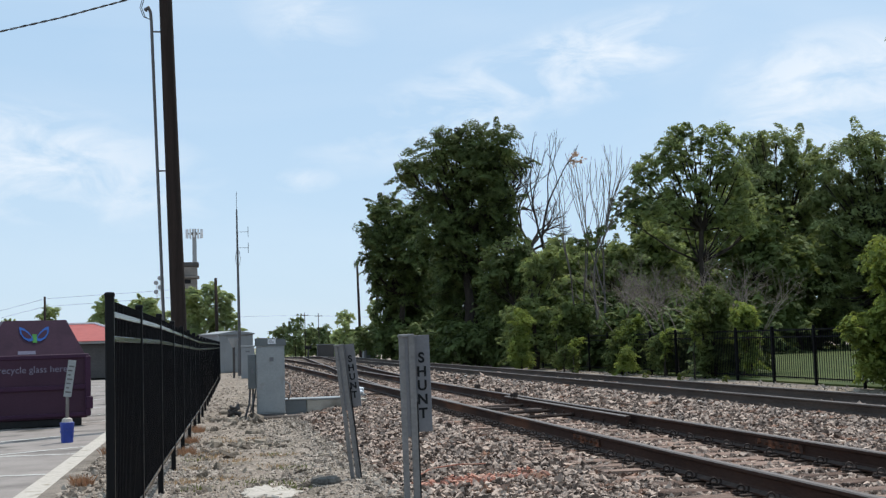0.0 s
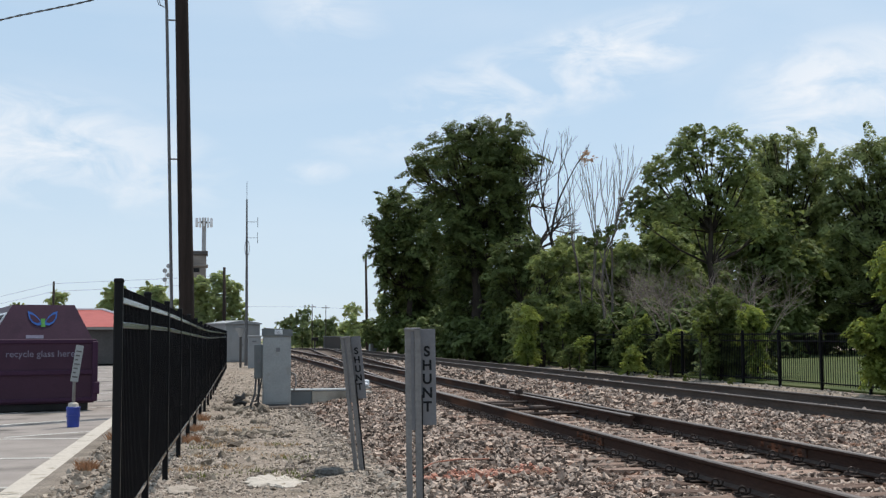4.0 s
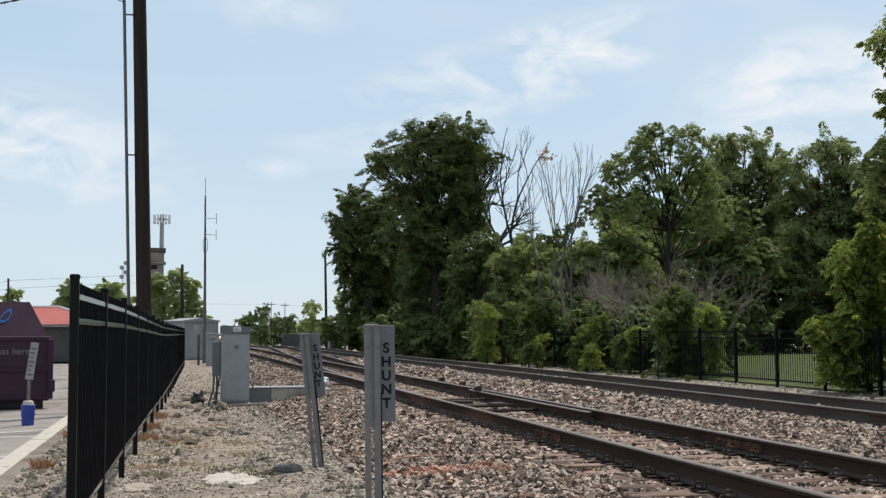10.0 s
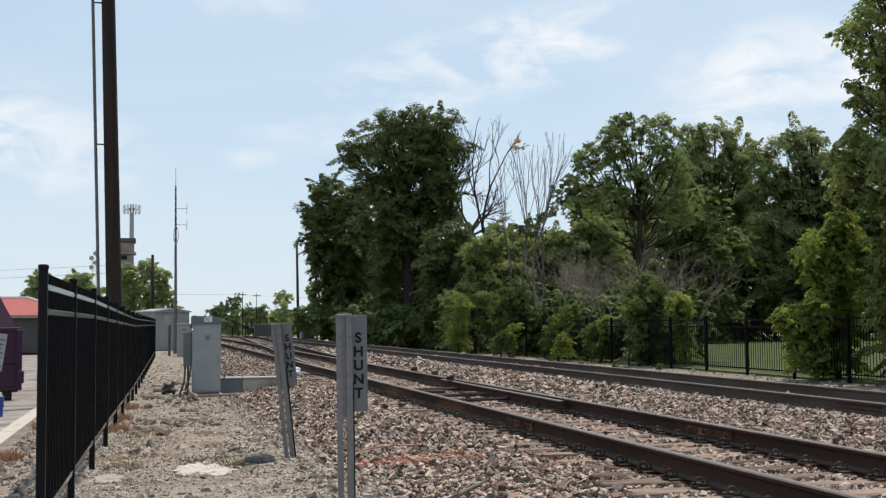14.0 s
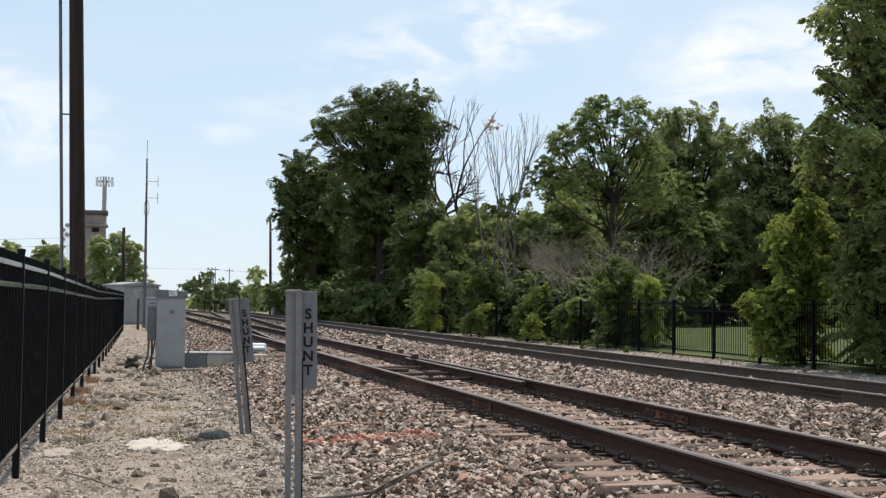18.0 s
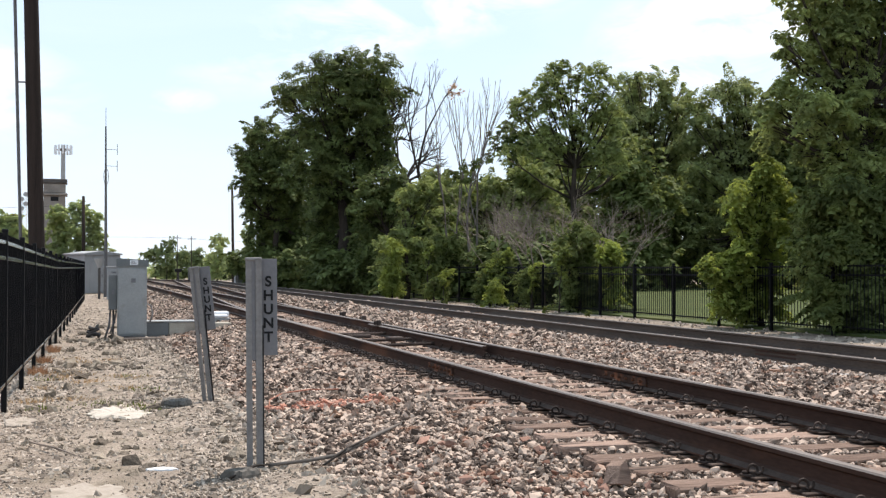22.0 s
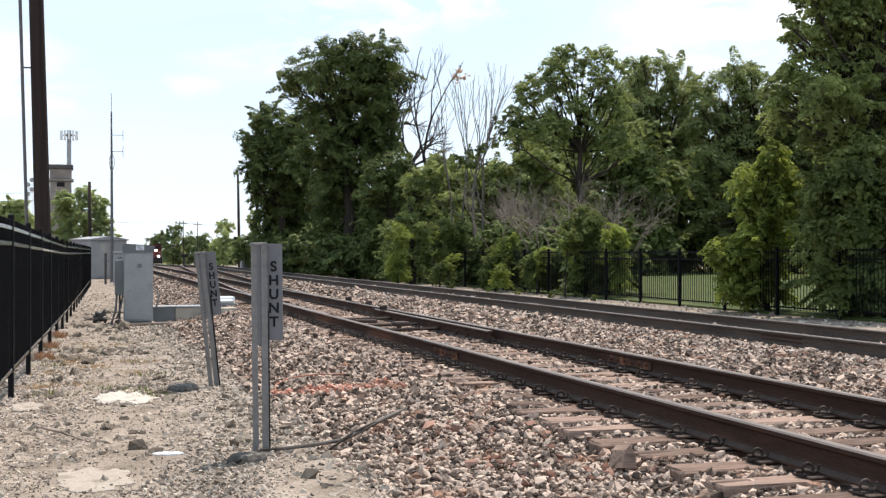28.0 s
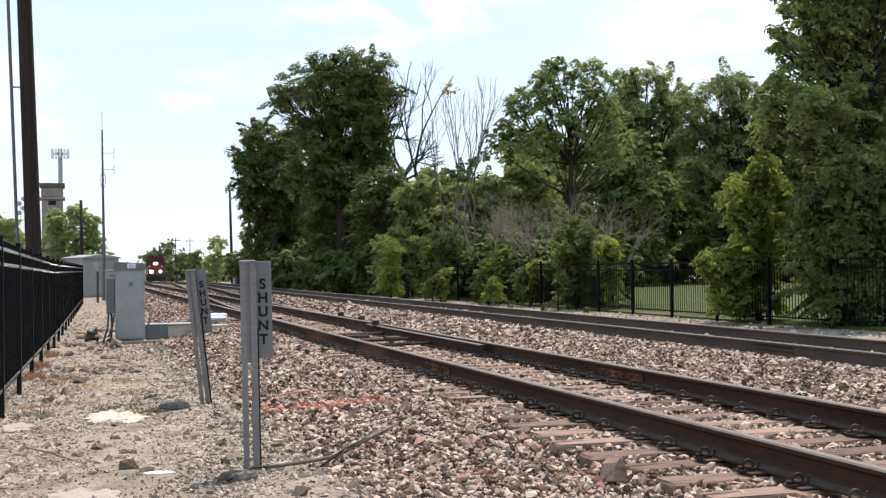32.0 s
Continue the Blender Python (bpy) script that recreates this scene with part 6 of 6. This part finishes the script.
# trees beyond the car park and along the line
FARS = [
    ((-0.3, 115, -0.3), fill([(-3.0, 0.3), (-2.9, 6.5), (-1.9, 7.5), (-0.4, 7.5), (0.3, 8.1), (1.4, 7.2), (2.1, 6.4), (2.2, 4.8), (2.9, 4.0), (2.8, 0.3)], 0.6, 1.4, 601)),
    ((-5.8, 105, -0.3), fill([(-7.6, 0.3), (-7.5, 5.4), (-5.7, 5.9), (-4.5, 5.6), (-3.9, 4.3), (-3.9, 0.3)], 0.6, 1.2, 602)),
    ((-8.8, 100, -0.3), [(-8.7,0,4.9,1.0),(-9.2,0,3.5,1.1),(-8.5,0,2.8,1.1)]),
    ((-17.0, 130, -0.3), [(-16.8,0,5.6,1.0),(-17.7,0,5.2,0.6),(-17,0,3.5,1.3)]),
    ((-6.2, 120, -0.3), [(-7.4,0,4.7,1.4),(-6.3,0,5.2,1.2),(-4.9,0,4.0,1.4),(-6.2,0,2.0,1.8)]),
    ((21.5, 300, -1.9), fill([(20.6, 7.9), (22.3, 8.7), (23.7, 8.6), (23.4, 7.1), (23.0, 4.4), (24.4, 1.9), (24.2, -1.8), (19.4, -1.8), (19.5, 1.9), (19.1, 4.4), (19.7, 6.6)], 0.7, 1.6, 603), LEAF_HEDGE),
    ((23.6, 380, -2.3), fill([(18.2, 5.5), (21.2, 6.6), (23.6, 7.8), (26.1, 6.5), (26.7, -2.6), (23.6, -2.6), (23.0, 2.1), (20.0, 4.3)], 0.7, 1.8, 604), LEAF_HEDGE),
    ((28.0, 310, -2.0), fill([(23.7, 5.3), (25.2, 6.3), (28.2, 6.0), (30.8, 5.8), (31.8, 4.5), (32.4, -2.0), (24.2, -2.0)], 0.7, 1.8, 605), LEAF_HEDGE),
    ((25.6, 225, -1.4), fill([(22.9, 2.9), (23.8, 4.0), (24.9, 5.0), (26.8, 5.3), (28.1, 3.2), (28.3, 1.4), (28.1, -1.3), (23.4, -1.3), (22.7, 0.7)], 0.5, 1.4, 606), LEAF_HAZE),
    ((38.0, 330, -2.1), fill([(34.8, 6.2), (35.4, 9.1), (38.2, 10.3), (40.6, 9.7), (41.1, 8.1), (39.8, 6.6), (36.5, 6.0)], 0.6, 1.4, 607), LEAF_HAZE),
    ((35.0, 300, -1.9), fill([(31.0, 3.6), (33.0, 4.6), (36.0, 4.2), (40.0, 4.6), (42.0, 3.0), (42.0, -1.9), (31.0, -1.9)], 0.7, 1.8, 608), LEAF_HEDGE),
    ((20.9, 150, -0.6), fill([(19.9, 5.4), (20.6, 6.8), (21.4, 7.2), (21.6, 2.9), (20.3, 2.6), (20.8, 4.1)], 0.25, 0.5, 609), LEAF_HAZE),
    ((-24, 150, -0.5), [(-24,0,3.6,1.8),(-22,0,2.6,1.6),(-26,0,2.6,1.8)]),
]
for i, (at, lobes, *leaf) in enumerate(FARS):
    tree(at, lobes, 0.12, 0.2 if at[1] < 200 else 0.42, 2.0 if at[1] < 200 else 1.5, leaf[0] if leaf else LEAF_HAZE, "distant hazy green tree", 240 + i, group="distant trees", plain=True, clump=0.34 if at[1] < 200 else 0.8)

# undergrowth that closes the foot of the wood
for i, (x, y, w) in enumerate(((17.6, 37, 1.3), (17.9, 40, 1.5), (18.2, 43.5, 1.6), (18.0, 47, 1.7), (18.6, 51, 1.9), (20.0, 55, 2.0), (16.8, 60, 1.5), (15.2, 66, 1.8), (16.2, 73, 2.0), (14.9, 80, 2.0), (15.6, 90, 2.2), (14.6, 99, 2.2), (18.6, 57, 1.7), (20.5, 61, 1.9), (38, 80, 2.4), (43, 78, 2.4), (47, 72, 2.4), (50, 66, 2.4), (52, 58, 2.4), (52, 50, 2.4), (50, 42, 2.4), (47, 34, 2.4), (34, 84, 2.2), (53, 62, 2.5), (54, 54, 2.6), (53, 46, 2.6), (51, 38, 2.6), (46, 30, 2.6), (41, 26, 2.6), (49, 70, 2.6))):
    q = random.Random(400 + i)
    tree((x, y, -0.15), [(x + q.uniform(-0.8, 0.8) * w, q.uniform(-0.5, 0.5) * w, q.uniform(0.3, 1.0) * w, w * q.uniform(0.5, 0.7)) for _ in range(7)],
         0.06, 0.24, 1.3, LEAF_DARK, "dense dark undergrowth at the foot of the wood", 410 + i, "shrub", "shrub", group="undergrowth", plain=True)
r_far = random.Random(77)
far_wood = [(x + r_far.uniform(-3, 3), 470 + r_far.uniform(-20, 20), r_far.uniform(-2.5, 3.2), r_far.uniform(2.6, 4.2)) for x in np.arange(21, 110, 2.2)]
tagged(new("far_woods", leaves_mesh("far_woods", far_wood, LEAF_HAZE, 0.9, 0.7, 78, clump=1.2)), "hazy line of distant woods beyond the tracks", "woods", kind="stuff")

# dead trees and brush among the shrubs
dead_tree((17.8, 52, -0.1), 8.8, 0.1, "tall bare pale dead tree with thin upright branches", 301, DEADWOOD, 4, 17, (0.0, 0), stems=2, keep=0.8, rise=0.4, splay=0.1)
dead_tree((17.3, 52.5, -0.1), 8.0, 0.07, "bare pale dead tree with forked branches", 302, DEADWOOD, 3, 20, (-0.02, 0), stems=2, keep=0.8, rise=0.5, splay=0.1)
dead_tree((18.7, 66, -0.1), 11.2, 0.5, "bare dark dead tree with a round twiggy crown", 303, DEAD_DARK, 7, 30, (0.02, 0), keep=0.74)
dead_tree((20.3, 66.5, -0.1), 11.0, 0.3, "slender bare grey dead tree behind the brush", 304, DEAD_DARK, 6, 20, (0.0, 0), keep=0.74)
for i, (x, y, h) in enumerate(((17.2, 46.5, 3.6), (17.6, 42.5, 3.4), (17.4, 38.5, 3.7), (17.8, 36.8, 3.3), (17.6, 50, 4.2), (18.2, 48.0, 4.2), (18.6, 45, 4.0))):
    dead_tree((x, y, -0.1), h, 0.036, "tangle of dry grey dead brush", 320 + i, BRUSHWOOD, 4, 34, name="brush", stems=4, keep=0.74, rise=0.4, splay=0.38)
withered = leaves_mesh("withered_leaves", [(17.0, 52, 9.9, 0.3, 0.5), (16.8, 52, 9.55, 0.22, 0.5), (17.15, 52, 9.5, 0.2, 0.4)], LEAF_RUST, 0.1, 0.28, 5)
tagged(new("withered_leaves", withered), "clump of withered orange leaves on a dead branch", "leaves")
for i, (x, z) in enumerate(((16.75, 5.55), (17.15, 5.95), (17.7, 6.15), (17.3, 5.4))):
    tagged(new("vine_clump", leaves_mesh("vine_clump", [(x, 51.0, z, 0.27)], LEAF_DARK, 0.12, 1.4, 8 + i, clump=0.16)), "dark vine clump on a dead trunk", "vine", kind="stuff")
vr = random.Random(9)
verge = [(vr.uniform(14.6, 15.9), y, land(y) + 0.08, vr.uniform(0.06, 0.18)) for y in np.arange(33, 62, 2.6)]
tagged(new("verge_weeds", leaves_mesh("verge_weeds", verge, BLADE, 0.08, 0.3, 77)), "pale straggling weeds along the far verge", "weed", kind="stuff")


# ---- locomotive ----
def locomotive():
    ob = thing("locomotive", (0, 0, 0), "red diesel locomotive with lit headlamps", "locomotive")
    part("frame", box(-1.45, 1.45, 0.3, 21.5, 1.05, 1.5, 0.04), LOCO_DARK, ob)
    part("hood", box(-1.0, 1.0, 5.2, 20.8, 1.5, 4.2, 0.12, 2), LOCO_RED, ob)
    part("cab", prism([(-1.52, 1.5), (1.52, 1.5), (1.52, 3.7), (1.2, 4.5), (-1.2, 4.5), (-1.52, 3.7)], 2.1, 5.1), LOCO_RED, ob)
    part("nose", prism([(-1.3, 1.5), (1.3, 1.5), (1.3, 3.0), (1.05, 3.35), (-1.05, 3.35), (-1.3, 3.0)], 0.75, 2.1), LOCO_RED, ob)
    part("nose_band", box(-1.31, 1.31, 0.735, 0.76, 1.95, 2.1), LOCO_DARK, ob)
    for x in (-0.62, 0.62):
        part("windscreen", box(x - 0.42, x + 0.42, 2.07, 2.12, 3.5, 4.05, 0.02), GLASS_DARK, ob)
    part("pilot", prism([(-1.4, 0.15), (1.4, 0.15), (1.4, 1.1), (-1.4, 1.1)], 0.2, 0.5), LOCO_DARK, ob)
    part("coupler", box(-0.18, 0.18, -0.35, 0.3, 0.75, 1.05, 0.04), LOCO_DARK, ob)
    hd = part("headlamp_housing", box(-0.4, 0.4, 0.6, 0.78, 2.95, 3.35, 0.05), LOCO_DARK, ob)
    for x in (-0.16, 0.16):
        part("headlamp", tube([(x, 0.55, 3.15), (x, 0.62, 3.15)], 0.17, 14), LAMP, hd, "lit white headlamp")
    for x in (-0.76, 0.76):
        dh = part("ditch_lamp_housing", box(x - 0.2, x + 0.2, 0.22, 0.42, 1.62, 2.0, 0.04), LOCO_DARK, ob)
        part("ditch_lamp", tube([(x, 0.16, 1.8), (x, 0.22, 1.8)], 0.22, 14), LAMP, dh, "lit white ditch lamp")
    for x in (-1.38, 1.38):
        part("handrail", tube([(x, 0.4, 1.5), (x, 0.4, 2.5), (x, 2.1, 2.5)], 0.025, 6), LOCO_SILVER, ob)
        part("steps", box(x - 0.2, x + 0.2, 0.5, 1.1, 0.3, 1.1, 0.02), LOCO_DARK, ob)
        part("sand_filler", box(x * 0.75 - 0.1, x * 0.75 + 0.1, 0.72, 0.76, 2.6, 2.8, 0.01), LOCO_SILVER, ob)
    for yb in (4.0, 17.0):
        bg = part("bogie", box(-1.2, 1.2, yb - 2.1, yb + 2.1, 0.45, 0.95, 0.06), LOCO_DARK, ob)
        for k in (-1.7, 0, 1.7):
            for x in (-0.76, 0.76):
                part("wheel", tube([(x - 0.07, yb + k, 0.5), (x + 0.07, yb + k, 0.5)], 0.5, 18), RAIL_SIDE, bg)
    part("fuel_tank", box(-1.35, 1.35, 7.5, 13.2, 0.4, 1.05, 0.1, 2), LOCO_DARK, ob)
    part("roof_fan", tube([(0, 17, 4.2), (0, 17, 4.45)], 0.7, 16), LOCO_DARK, ob)
    part("exhaust", box(-0.3, 0.3, 10, 10.7, 4.2, 4.5, 0.03), LOCO_DARK, ob)
    return ob


loco = locomotive()


def ride(carried, reach):
    """Keys a vehicle that comes along the far track."""
    rows = []
    for k in range(0, 65):
        t = k / 2
        y = 200 + 17.7 * (32 - t)
        turn = -math.degrees(math.atan2(far_line(y + reach) - far_line(y), reach))
        rows.append((t, pose(far_line(y), y, F_TOP + rail_z(y), 0, 0, turn)))
    walk(carried, rows)


def motions():
    ride(loco, 12)


motions()
